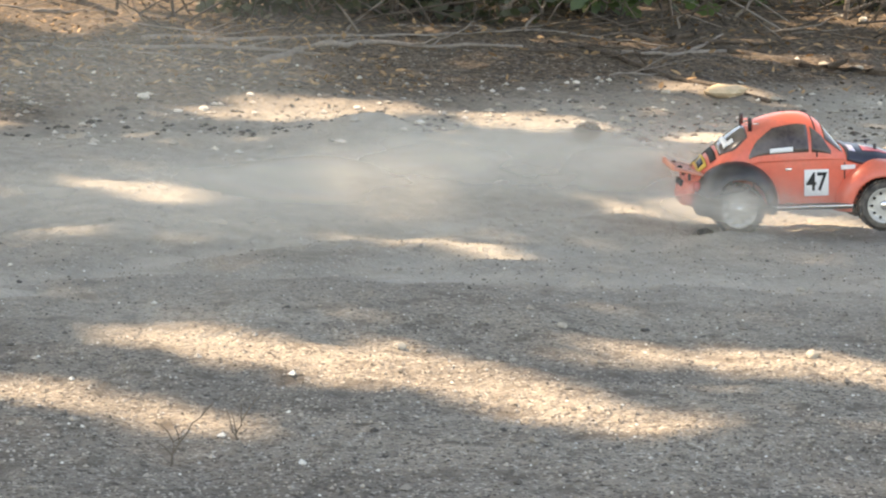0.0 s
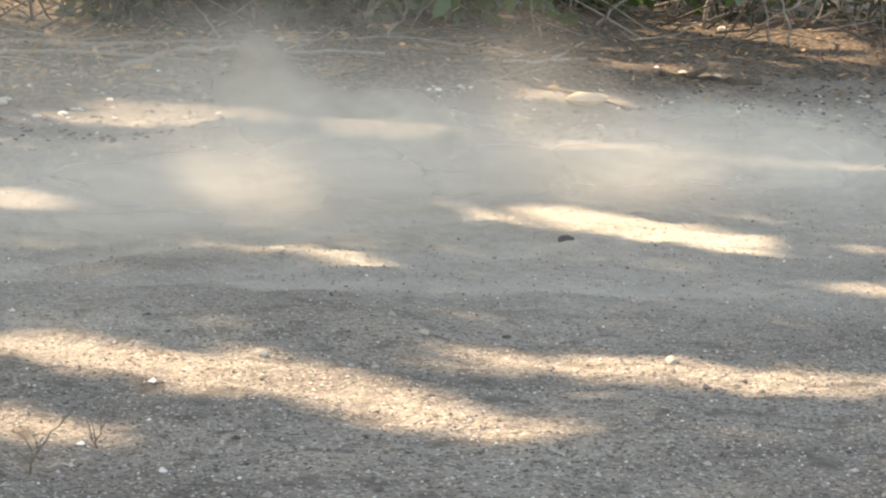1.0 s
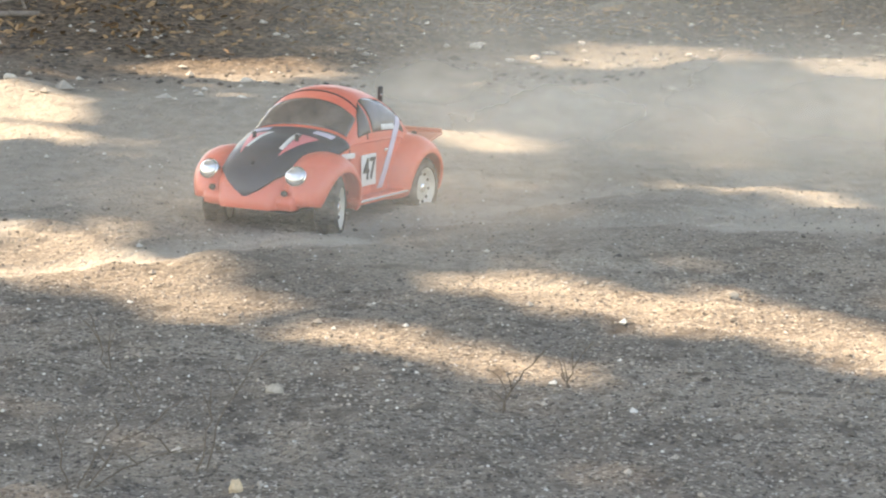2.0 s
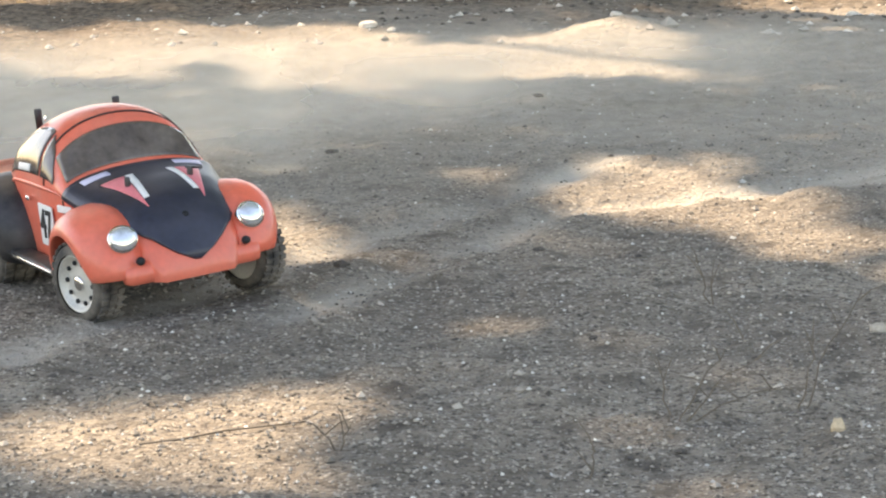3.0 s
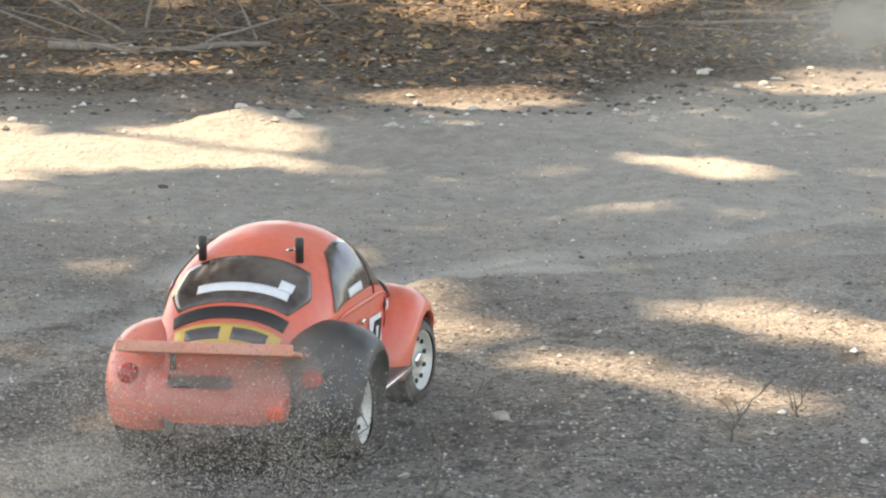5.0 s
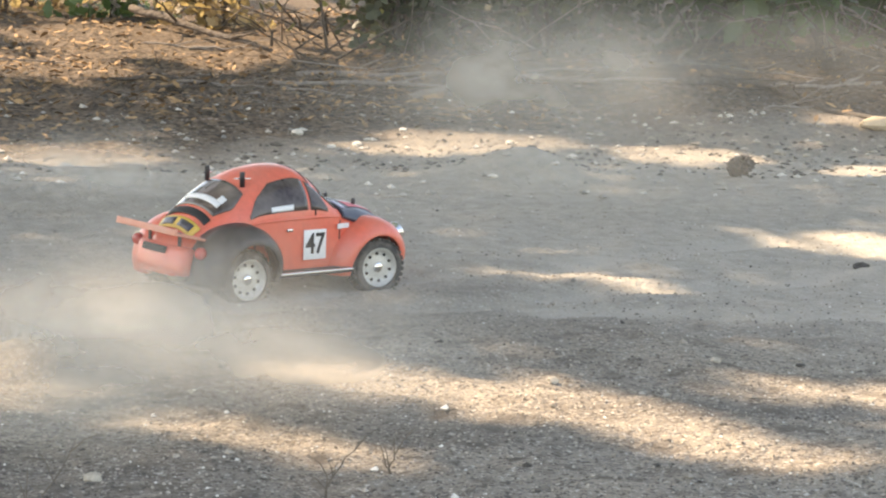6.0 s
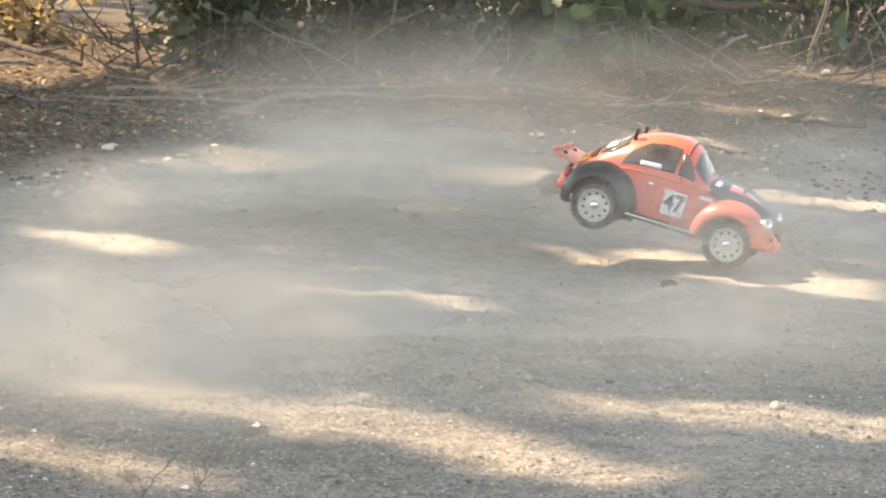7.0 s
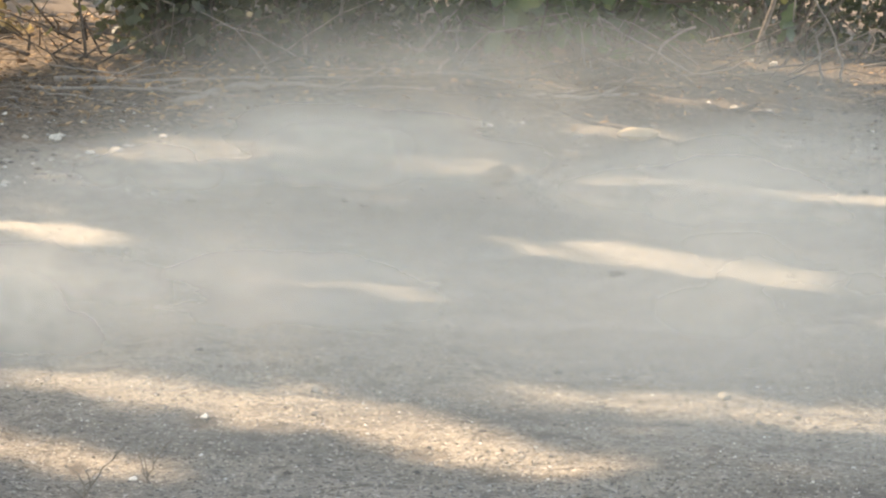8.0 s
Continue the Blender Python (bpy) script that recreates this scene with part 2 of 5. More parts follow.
def lathe(profile, seg=28, axis="y", caps=True):
    """Turns (radius, along) points round an axis."""
    bm = bmesh.new()
    rings = []
    for r, a in profile:
        ring = []
        for k in range(seg):
            c, s = math.cos(2 * math.pi * k / seg) * r, math.sin(2 * math.pi * k / seg) * r
            ring.append(bm.verts.new({"y": (c, a, s), "x": (a, c, s), "z": (c, s, a)}[axis]))
        rings.append(ring)
    for p, q in zip(rings, rings[1:]):
        for k in range(seg):
            bm.faces.new((p[k], p[(k + 1) % seg], q[(k + 1) % seg], q[k]))
    for ring in (rings[0], rings[-1]) if caps else ():
        bm.faces.new(ring)
    bmesh.ops.recalc_face_normals(bm, faces=bm.faces)
    return bm


def box(sx, sy, sz, bevel=0.001, m=Matrix()):
    bm = bmesh.new()
    bmesh.ops.create_cube(bm, size=1, matrix=Matrix.Diagonal((sx, sy, sz, 1)))
    if bevel:
        bmesh.ops.bevel(bm, geom=bm.edges[:], offset=bevel, segments=2, affect="EDGES", profile=0.6)
    bmesh.ops.transform(bm, matrix=m, verts=bm.verts)
    return bm


def tube(points, r0, r1, seg=7, wobble=0.0, rng=random):
    """Tapered limb through points: vertices and faces."""
    verts, faces = [], []
    pts = [Vector(p) for p in points]
    for i, p in enumerate(pts):
        d = (pts[min(i + 1, len(pts) - 1)] - pts[max(i - 1, 0)]).normalized()
        a = d.orthogonal().normalized()
        b = d.cross(a)
        r = r0 + (r1 - r0) * i / (len(pts) - 1)
        for k in range(seg):
            w = 1 + wobble * rng.uniform(-1, 1)
            verts.append(p + (a * math.cos(2 * math.pi * k / seg) + b * math.sin(2 * math.pi * k / seg)) * r * w)
    for i in range(len(pts) - 1):
        for k in range(seg):
            faces.append((i * seg + k, i * seg + (k + 1) % seg, (i + 1) * seg + (k + 1) % seg, (i + 1) * seg + k))
    faces.append(tuple(range(seg - 1, -1, -1)))
    faces.append(tuple(range((len(pts) - 1) * seg, len(pts) * seg)))
    return verts, faces


def bent(points, n, wander, rng):
    """A path refined with natural kinks."""
    pts = [Vector(p) for p in points]
    out = []
    for a, b in zip(pts, pts[1:]):
        for k in range(n):
            out.append(a.lerp(b, k / n) + Vector((rng.uniform(-1, 1), rng.uniform(-1, 1), rng.uniform(-0.4, 0.6))) * wander * (0 if k == 0 else 1))
    return out + [pts[-1]]


def join(pieces):
    verts, faces = [], []
    for v, f in pieces:
        o = len(verts)
        verts += v
        faces += [tuple(i + o for i in q) for q in f]
    return verts, faces


# ---------------------------------------------------------------- ground
def bump_at(x, y, cx, cy, rx, ry, h):
    return h * math.exp(-(((x - cx) / rx) ** 2 + ((y - cy) / ry) ** 2))


def trail(x, y, ax, ay, bx, by, half, depth):
    """A wheel rut between two places: a groove with a low berm beside it."""
    dx, dy = bx - ax, by - ay
    k = max(0, min(1, ((x - ax) * dx + (y - ay) * dy) / (dx * dx + dy * dy)))
    d = math.hypot(x - ax - k * dx, y - ay - k * dy) / half
    return -0.5 * depth * math.exp(-d * d) + 0.3 * depth * math.exp(-((d - 1.7) ** 2) * 2)


RUTS = ((-0.73, 1.82, -0.52, 2.34, 0.03, 0.008), (-0.52, 2.34, -0.24, 2.92, 0.03, 0.008), (-0.55, 1.87, -0.31, 2.53, 0.03, 0.008),
        (-0.31, 2.53, 0.19, 2.75, 0.03, 0.007), (0.34, 2.97, 1.32, 3.62, 0.04, 0.01), (0.39, 2.8, 1.5, 3.32, 0.035, 0.008),
        (1.46, 2.8, 0.29, 2.92, 0.04, 0.009), (0.29, 2.92, -0.28, 2.53, 0.04, 0.008), (-0.72, 2.8, -1.16, 4.32, 0.05, 0.012))


def height(x, y):
    s = min(max((y - 4.8) / 3.4, 0), 1)
    z = 0.20 * s * s * (3 - 2 * s)
    if -4 < x < 7 and 0 < y < 12:
        z += 0.014 * noise.noise(Vector((x * 1.3, y * 1.3, 0))) + 0.010 * noise.noise(Vector((x * 4, y * 4, 3)))
        z += 0.007 * noise.noise(Vector((x * 12, y * 12, 7))) + 0.0045 * noise.noise(Vector((x * 30, y * 30, 9)))
        z += bump_at(x, y, 1.09, 4.66, 0.13, 0.15, 0.066) + bump_at(x, y, -0.39, 4.35, 0.11, 0.15, 0.040) + bump_at(x, y, 0.05, 4.11, 0.22, 0.10, 0.022)
        z += bump_at(x, y, 0.86, 3.14, 0.25, 0.05, 0.012) + bump_at(x, y, 1.34, 3.22, 0.08, 0.03, 0.012) + bump_at(x, y, 0.87, 1.91, 0.5, 0.05, 0.008)
        for r in RUTS:
            if min(r[0], r[2]) - 0.15 < x < max(r[0], r[2]) + 0.15 and min(r[1], r[3]) - 0.15 < y < max(r[1], r[3]) + 0.15:
                z += trail(x, y, *r)
    return z


def worn_at(x, y):
    """How polished the ground is by wheels, 0 to 1."""
    best = 0.0
    for ax, ay, bx, by, half, _ in RUTS:
        if min(ax, bx) - 0.2 < x < max(ax, bx) + 0.2 and min(ay, by) - 0.2 < y < max(ay, by) + 0.2:
            dx, dy = bx - ax, by - ay
            k = max(0, min(1, ((x - ax) * dx + (y - ay) * dy) / (dx * dx + dy * dy)))
            d = math.hypot(x - ax - k * dx, y - ay - k * dy) / half
            best = max(best, math.exp(-0.8 * d * d) * (0.6 + 0.8 * noise.noise(Vector((x * 6, y * 6, 77)))))
    return best


def build_ground():
    def axis(low, high, step, far):
        inner = list(np.arange(low, high, step))
        outer = [far ** k * 1.0 for k in np.linspace(0.05, 1, 9)]
        return [low - o for o in reversed(outer)] + inner + [high + o for o in outer]

    xs = axis(-2.6, 4.6, 0.016, 600)
    ys = axis(1.2, 8.8, 0.018, 600)
    verts = [(x, y, height(x, y)) for y in ys for x in xs]
    w = len(xs)
    faces = [(j * w + i, j * w + i + 1, (j + 1) * w + i + 1, (j + 1) * w + i) for j in range(len(ys) - 1) for i in range(w - 1)]
    ob = raw("ground", verts, faces, GROUND, smooth=True)
    track = ob.data.attributes.new("rut", "FLOAT", "POINT")
    track.data.foreach_set("value", [worn_at(x, y) for y in ys for x in xs])
    tagged(ob, "dry dusty gravelly dirt ground with tyre ruts", "ground", kind="structure")


build_ground()


# ---------------------------------------------------------------- toy car
# x forward, y to the car's left, z up; the origin lies on the ground between the axles
TOP_X = (-0.192, -0.185, -0.165, -0.14, -0.115, -0.09, -0.06, -0.03, -0.004, 0.010, 0.023, 0.037, 0.054, 0.064, 0.11, 0.14, 0.165, 0.18, 0.187)
TOP_Z = (0.060, 0.078, 0.104, 0.126, 0.1465, 0.162, 0.174, 0.1795, 0.180, 0.176, 0.168, 0.151, 0.1285, 0.1265, 0.1205, 0.111, 0.095, 0.071, 0.047)
WIDE_X = (-0.192, -0.17, -0.13, -0.08, 0.0, 0.06, 0.10, 0.14, 0.17, 0.187)
WIDE_Y = (0.034, 0.050, 0.064, 0.072, 0.0745, 0.072, 0.065, 0.056, 0.046, 0.034)
BELT_X = (-0.192, -0.17, -0.12, -0.08, 0.05, 0.08, 0.12, 0.16, 0.187)
BELT_Z = (0.045, 0.066, 0.095, 0.107, 0.110, 0.100, 0.085, 0.066, 0.045)
SILL = 0.040


def top_z(x):
    s = 0.006
    return sum(np.interp(x + d, TOP_X, TOP_Z) for d in (-s, 0, s)) / 3


def shell(x, v):
    """Body surface: v from -1 (right sill) over 0 (roof) to 1 (left sill)."""
    w, zb, zt = np.interp(x, WIDE_X, WIDE_Y), np.interp(x, BELT_X, BELT_Z), top_z(x)
    side, a = math.copysign(1, v), abs(v)
    if a > 0.72:
        k = (a - 0.72) / 0.28
        return Vector((x, side * w * (1 - 0.05 * k * k), zb + (SILL - zb) * k))
    th = (1 - a / 0.72) * math.pi / 2
    return Vector((x, side * w * max(math.cos(th), 0) ** 0.95, zb + (zt - zb) * max(math.sin(th), 0) ** 0.84))


def shell_n(x, v):
    e = 0.004
    p = shell(x, v)
    n = (shell(x + e, v) - shell(x - e, v)).cross(shell(x, min(v + 0.02, 1)) - shell(x, max(v - 0.02, -1)))
    n = n.normalized() if n.length > 1e-9 else Vector((0, 0, 1))
    if n.dot(p - Vector((p.x * 0.8, 0, 0.07))) < 0:
        n = -n
    return p, n


def fender(side, cx, cz, front, rear, width, inner, drop_front, drop_rear, flare=0.0, a0=-25, a1=205):
    """A wing arched over a wheel; front and rear: its radii there."""
    bm = bmesh.new()
    rows = []
    prof = ((0.0, 0.010), (0.35, 0.011), (0.62, 0.0085), (0.82, 0.003), (0.94, -0.004), (1.0, -0.012), (0.985, -0.0135), (0.90, -0.012), (0.6, -0.004), (0.0, 0.000))
    n = 22
    for i in range(n + 1):
        a = radians(a0 + (a1 - a0) * i / n)
        r = front + (rear - front) * (i / n) ** 1.5 + flare * math.sin(math.pi * i / n)
        c, s = math.cos(a), math.sin(a)
        taper = 1 - 0.20 * abs(1 - 2 * i / n) ** 3
        rows.append([bm.verts.new((cx + c * (r + d), side * (inner + width * k * taper), max(cz + s * (r + d), 0.022 if i < n / 2 else 0.030))) for k, d in prof])
    for p, q in zip(rows, rows[1:]):
        for k in range(len(prof)):
            bm.faces.new((p[k], p[(k + 1) % len(prof)], q[(k + 1) % len(prof)], q[k]))
    bm.faces.new(rows[0]), bm.faces.new(rows[-1][::-1])
    bmesh.ops.recalc_face_normals(bm, faces=bm.faces)
    return bm


def move(bm, m):
    bmesh.ops.transform(bm, matrix=m, verts=bm.verts)
    return bm


WB, TRACK, RADIUS = 0.114, 0.080, 0.041


def build_wheel(car, x, side, wide):
    """Rim as the carrying mesh; tyre and hub cap are its parts. Its outer face looks along side."""
    o = side
    h = wide / 2
    rim = lathe(((0.0285, -h * 0.9 * o), (0.0300, -h * 0.92 * o), (0.0300, h * 0.80 * o), (0.0290, h * 0.96 * o), (0.0268, h * 0.92 * o), (0.0255, h * 0.62 * o), (0.0190, h * 0.50 * o), (0.0120, h * 0.62 * o), (0.004, h * 0.62 * o)), 32)
    wheel = part("wheel", rim, RIM, car, "dusty cream steel-style wheel rim")
    prof = []
    for k in range(13):
        a = math.pi * k / 12
        prof.append((0.0295 + (RADIUS - 0.0295) * math.sin(a) ** 0.45, -math.cos(a) * h * 1.06))
    part("tyre", lathe(prof, 40, caps=False), RUBBER, wheel, "dust-caked black rubber tyre")
    verts, faces = [], []
    for k in range(30):
        for row in (-1, 0, 1):
            a = 2 * math.pi * (k + 0.5 * (row % 2)) / 30
            c, s = math.cos(a), math.sin(a)
            base = len(verts)
            for r, e in ((RADIUS - 0.001, 0.0032), (RADIUS + 0.0016, 0.0024)):
                for dy in (-1, 1):
                    for dt in (-1, 1):
                        verts.append((c * r - s * e * dt, row * h * 0.62 + dy * h * 0.24, s * r + c * e * dt))
            faces += [tuple(base + i for i in q) for q in ((4, 5, 7, 6), (0, 1, 5, 4), (2, 6, 7, 3), (0, 4, 6, 2), (1, 3, 7, 5))]
    raw("tread", verts, faces, RUBBER, wheel)
    # solid dark discs stand for the shade inside the rim holes
    for k in range(10):
        a = 2 * math.pi * k / 10
        hole = lathe(((0.0024, -0.001), (0.0024, 0.0006)), 8)
        part("rim_hole_shade", move(hole, pose(math.cos(a) * 0.0205, (h * 0.54) * o + 0.0012 * o, math.sin(a) * 0.0205)), DARK, wheel)
    part("hub_cap", lathe(((0.0075, h * 0.55 * o), (0.0078, h * 0.74 * o), (0.0055, h * 0.84 * o), (0.0015, h * 0.86 * o)), 18), CHROME, wheel, "small silver hub cap")
    wheel.matrix_basis = pose(x * 1.05, side * TRACK * 1.1, RADIUS)
    return wheel


def build_car():
    car = tagged(new("toy_car"), "orange radio-controlled toy beetle with navy bonnet and dusty wheels", "toy car")
    # shell
    bm = bmesh.new()
    xs, vs = np.linspace(-0.192, 0.187, 58), np.linspace(-1, 1, 49)
    grid = [[bm.verts.new(shell(x, v)) for v in vs] for x in xs]
    for p, q in zip(grid, grid[1:]):
        for j in range(len(vs) - 1):
            bm.faces.new((p[j], q[j], q[j + 1], p[j + 1]))
    bm.faces.new(grid[0]), bm.faces.new(grid[-1][::-1])
    bmesh.ops.recalc_face_normals(bm, faces=bm.faces)
    part("body", bm, ORANGE, car, "faded orange rounded body shell")
    # navy bonnet, pointed towards the nose, with decals
    def half(x):
        return float(np.interp(x, (0.058, 0.11, 0.14, 0.165, 0.178, 0.1865), (0.70, 0.69, 0.62, 0.46, 0.30, 0.02)))
    hood = part("bonnet", patch(shell_n, 0.058, 0.1862, 26, lambda u: -half(u), half, 22, 0.003, 0.0028), NAVY, car, "glossy navy blue bonnet")
    for s in (-1, 1):
        part("bonnet_stripe", patch(shell_n, 0.088, 0.148, 12, lambda u, s=s: s * (0.16 + (u - 0.088) * 1.0), lambda u, s=s: s * (0.34 - (u - 0.088) * 1.9), 6, 0.0038, 0.0006), PINK, hood, "pink bonnet decal")
        part("bonnet_line", patch(shell_n, 0.088, 0.138, 10, lambda u, s=s: s * (0.10 + (u - 0.088) * 1.2), lambda u, s=s: s * (0.15 + (u - 0.088) * 1.1), 3, 0.0039, 0.0006), WHITE, hood, "white bonnet line")
        part("air_vent", patch(shell_n, 0.064, 0.074, 6, s * 0.20, s * 0.42, 6, 0.0040, 0.0008), LILAC, hood, "pale grille sticker")
        part("bonnet_pin", move(lathe(((0.0026, -0.002), (0.0026, 0.010), (0.0020, 0.011)), 10, "z"), pose(0.112, s * 0.030, top_z(0.112) - 0.002)), BLACK, hood)
    # dark disc painted in for the shaded hole, the bonnet stays closed
    part("bonnet_hole_shade", move(lathe(((0.0030, 0), (0.0030, 0.0012)), 12, "z"), pose(0.166, 0, top_z(0.166) + 0.0035, 0, 45, 0)), DARK, hood)
    part("bonnet_clip", move(box(0.020, 0.0022, 0.0022, 0.0006), pose(0.112, 0.034, top_z(0.112) + 0.007, 0, 0, 25)), BLACK, hood)
    # windows
    part("windscreen", patch(shell_n, 0.0245, 0.0515, 10, lambda u: -0.47 - 1.6 * (u - 0.0245), lambda u: 0.47 + 1.6 * (u - 0.0245), 20, 0.0012, 0.001), GLASS, car, "dusty smoked windscreen")
    part("rear_window", patch(shell_n, -0.137, -0.093, 10, lambda u: -0.45 + 0.10 * abs(u + 0.115) / 0.022, lambda u: 0.45 - 0.10 * abs(u + 0.115) / 0.022, 18, 0.0012, 0.001), GLASS, car, "dusty grey rear window")
    for s in (-1, 1):
        def low(u, s=s):
            return s * 0.648
        def up(u, s=s):
            return s * float(np.interp(u, (-0.096, -0.082, -0.055, -0.015, 0.004), (0.640, 0.47, 0.345, 0.325, 0.35)))
        part("side_window", patch(shell_n, -0.094, -0.002, 20, low, up, 10, 0.0012, 0.001), GLASS, car, "dusty smoked side window")
        part("window_sticker", patch(shell_n, -0.062, -0.026, 8, s * 0.640, s * 0.595, 4, 0.0020, 0.0006), WHITE, car, "white window sticker")
        part("quarter_window", patch(shell_n, 0.003, 0.033, 10, low, lambda u, s=s: s * float(np.interp(u, (0.003, 0.020, 0.033), (0.36, 0.45, 0.60))), 8, 0.0012, 0.001), GLASS, car)
        part("waist_trim", patch(shell_n, -0.10, 0.075, 24, s * 0.695, s * 0.712, 3, 0.0016, 0.001), ORANGE, car, "orange moulded waist line")
        for x in (-0.088, 0.054):
            part("door_gap", patch(shell_n, x, x + 0.0016, 3, s * 0.73, s * 0.97, 8, 0.0006, 0.0005), DARK, car)
        part("door_handle", move(box(0.010, 0.003, 0.004, 0.001), pose(-0.034, s * 0.0765, 0.098)), CHROME, car)
        part("fuel_badge", move(box(0.024, 0.0016, 0.007, 0.0006), pose(0.060, s * 0.0735, 0.0985, 0, 0, -s * 12)), WHITE, car, "small white wing badge")
        # number panel
        panel = part("number_panel", move(box(0.038, 0.0012, 0.041, 0.0004), pose(0.010, s * 0.0754, 0.076)), WHITE, car, "white race number panel")
        txt = bpy.data.curves.new("race_number", "FONT")
        txt.body, txt.size, txt.align_x, txt.align_y, txt.extrude, txt.offset = "47", 0.040, "CENTER", "CENTER", 0.0004, 0.0006
        txt.materials.append(DARK)
        num = new("race_number", txt)
        num.parent = panel
        num.matrix_basis = pose(0.010, s * 0.0766, 0.076, 90, 0, 0 if s < 0 else 180) @ Matrix.Diagonal((0.80, 1, 1, 1))
        # running board
        part("running_board", move(box(0.128, 0.020, 0.008, 0.003), pose(0.0, s * 0.083, 0.040)), BLACK if s < 0 else ORANGE, car, "worn black running board" if s < 0 else "")
        part("sill_strip", move(box(0.126, 0.003, 0.003, 0.001), pose(0.0, s * 0.0940, 0.0415)), CHROME, car)
        # front wings and lamps
        wing = part("front_fender", fender(s, WB, 0.041, 0.050, 0.066, 0.052, 0.046, 0, 0, 0.002, 6, 196), ORANGE, car, "rounded orange front mudguard")
        lamp = part("headlight", move(lathe(((0.005, -0.020), (0.0115, -0.012), (0.0134, 0.0), (0.0129, 0.003)), 24, "x"), pose(0.1665, s * 0.0605, 0.083, 0, -24, s * 6)), CHROME, car, "chrome headlight bowl")
        part("lamp_lens", move(lathe(((0.0122, 0.0025), (0.0110, 0.0050), (0.0070, 0.0070), (0.002, 0.0078)), 24, "x"), pose(0.1665, s * 0.0605, 0.083, 0, -24, s * 6)), LENS, lamp, "clear glass lens")
        part("indicator", move(lathe(((0.0042, 0.0), (0.0036, 0.003), (0.001, 0.004)), 12, "x"), pose(0.1765, s * 0.050, 0.062, 0, -10, 0)), DARK, car)
        # rear wings
        if s > 0:
            part("rear_fender", fender(1, -WB, 0.043, 0.052, 0.058, 0.054, 0.046, 0, 0, 0.003, -14, 200), ORANGE, car, "rounded orange rear mudguard")
        else:
            part("rear_fender", fender(-1, -WB, 0.043, 0.054, 0.054, 0.064, 0.046, 0, 0, 0.004, -14, 196), BLACK, car, "wide black plastic rear mudguard")
        part("tail_light", move(lathe(((0.008, -0.004), (0.008, 0.002), (0.006, 0.005), (0.001, 0.006)), 14, "x"), pose(-0.176, s * 0.072, 0.075, 0, 180, 0)), REDLENS, car, "red tail lamp")
    # left flank stripe
    part("flank_stripe", patch(lambda u, v: shell_n(-0.086 + 0.060 * u + v, 0.50 + 0.47 * u), 0, 1, 20, -0.007, 0.007, 5, 0.0018, 0.0006), LILAC, car, "pale lilac diagonal stripe")
    # roof posts with clips, roof seam
    for s in (-1, 1):
        post = part("body_post", move(lathe(((0.0032, -0.004), (0.0036, 0.015), (0.0030, 0.0165)), 12, "z"), pose(-0.087, s * 0.0395, 0.159)), BLACK, car, "black plastic body post")
        part("post_clip", move(box(0.022, 0.0018, 0.0018, 0.0005), pose(-0.083, s * 0.0395 + 0.005, 0.1655, 0, 0, 20 * s)), CHROME, post)
    part("roof_seam", patch(shell_n, 0.0100, 0.0120, 3, -0.69, 0.69, 40, 0.0008, 0.0006), DARK, car)
    # tail: deck louvres, yellow plate, apron, wing
    part("deck_vent", patch(shell_n, -0.150, -0.141, 5, -0.38, 0.38, 14, 0.0020, 0.001), DARK, car, "dark engine lid louvre")
    plate = part("rear_plate", patch(shell_n, -0.169, -0.155, 5, -0.40, 0.36, 12, 0.0030, 0.001), AMBER, car, "small yellow rear plate")
    for a, b in ((-0.30, -0.05), (0.02, 0.26)):
        part("plate_bar", patch(shell_n, -0.166, -0.158, 3, a, b, 6, 0.0036, 0.0006), NAVY, plate)
    part("banner_sticker", patch(shell_n, -0.128, -0.121, 4, -0.30, 0.22, 12, 0.0020, 0.0006), WHITE, car, "white lettered window banner")
    part("round_sticker", patch(shell_n, -0.121, -0.113, 5, -0.31, -0.22, 6, 0.0021, 0.0006), WHITE, car)
    part("rear_apron", move(box(0.024, 0.112, 0.040, 0.010), pose(-0.180, 0, 0.060, 0, 16, 0)), ORANGE, car, "orange rear apron")
    # dark bar stands for the shade in the slot
    part("exhaust_slot_shade", move(box(0.004, 0.050, 0.010, 0.0015), pose(-0.1915, 0.010, 0.073, 0, 16, 0)), DARK, car)
    spoiler = part("rear_wing", move(box(0.048, 0.136, 0.004, 0.0015), pose(-0.188, 0, 0.0965, 0, 13, 0)), WINGMAT, car, "flat sun-bleached orange rear wing")
    part("wing_lip", move(box(0.004, 0.136, 0.009, 0.001), pose(-0.2112, 0, 0.1042, 0, 13, 0)), WINGMAT, spoiler)
    for s in (-1, 1):
        part("wing_bolt", move(lathe(((0.004, 0), (0.004, 0.0025), (0.002, 0.004)), 8, "z"), pose(-0.197, s * 0.034, 0.1000)), DARK, spoiler)
        part("wing_stay", move(box(0.004, 0.004, 0.036, 0.001), pose(-0.182, s * 0.034, 0.080)), BLACK, spoiler)
    # underside
    part("chassis", move(box(0.250, 0.062, 0.018, 0.004), pose(0, 0, 0.036)), BLACK, car, "black plastic chassis pan")
    for x in (-WB, WB):
        part("axle", move(lathe(((0.004, -0.07), (0.004, 0.07)), 10), pose(x, 0, RADIUS)), CHROME, car)
    part("nose_valance", move(box(0.022, 0.130, 0.020, 0.009), pose(0.168, 0, 0.049, 0, 0, 0)), ORANGE, car)
    wheels = [build_wheel(car, WB, 1, 0.030), build_wheel(car, WB, -1, 0.030), build_wheel(car, -WB, 1, 0.036), build_wheel(car, -WB, -1, 0.040)]
    for ob in car.children:
        if ob not in wheels:
            ob.scale = (1.05, 1.12, 1.055)
    return car, wheels


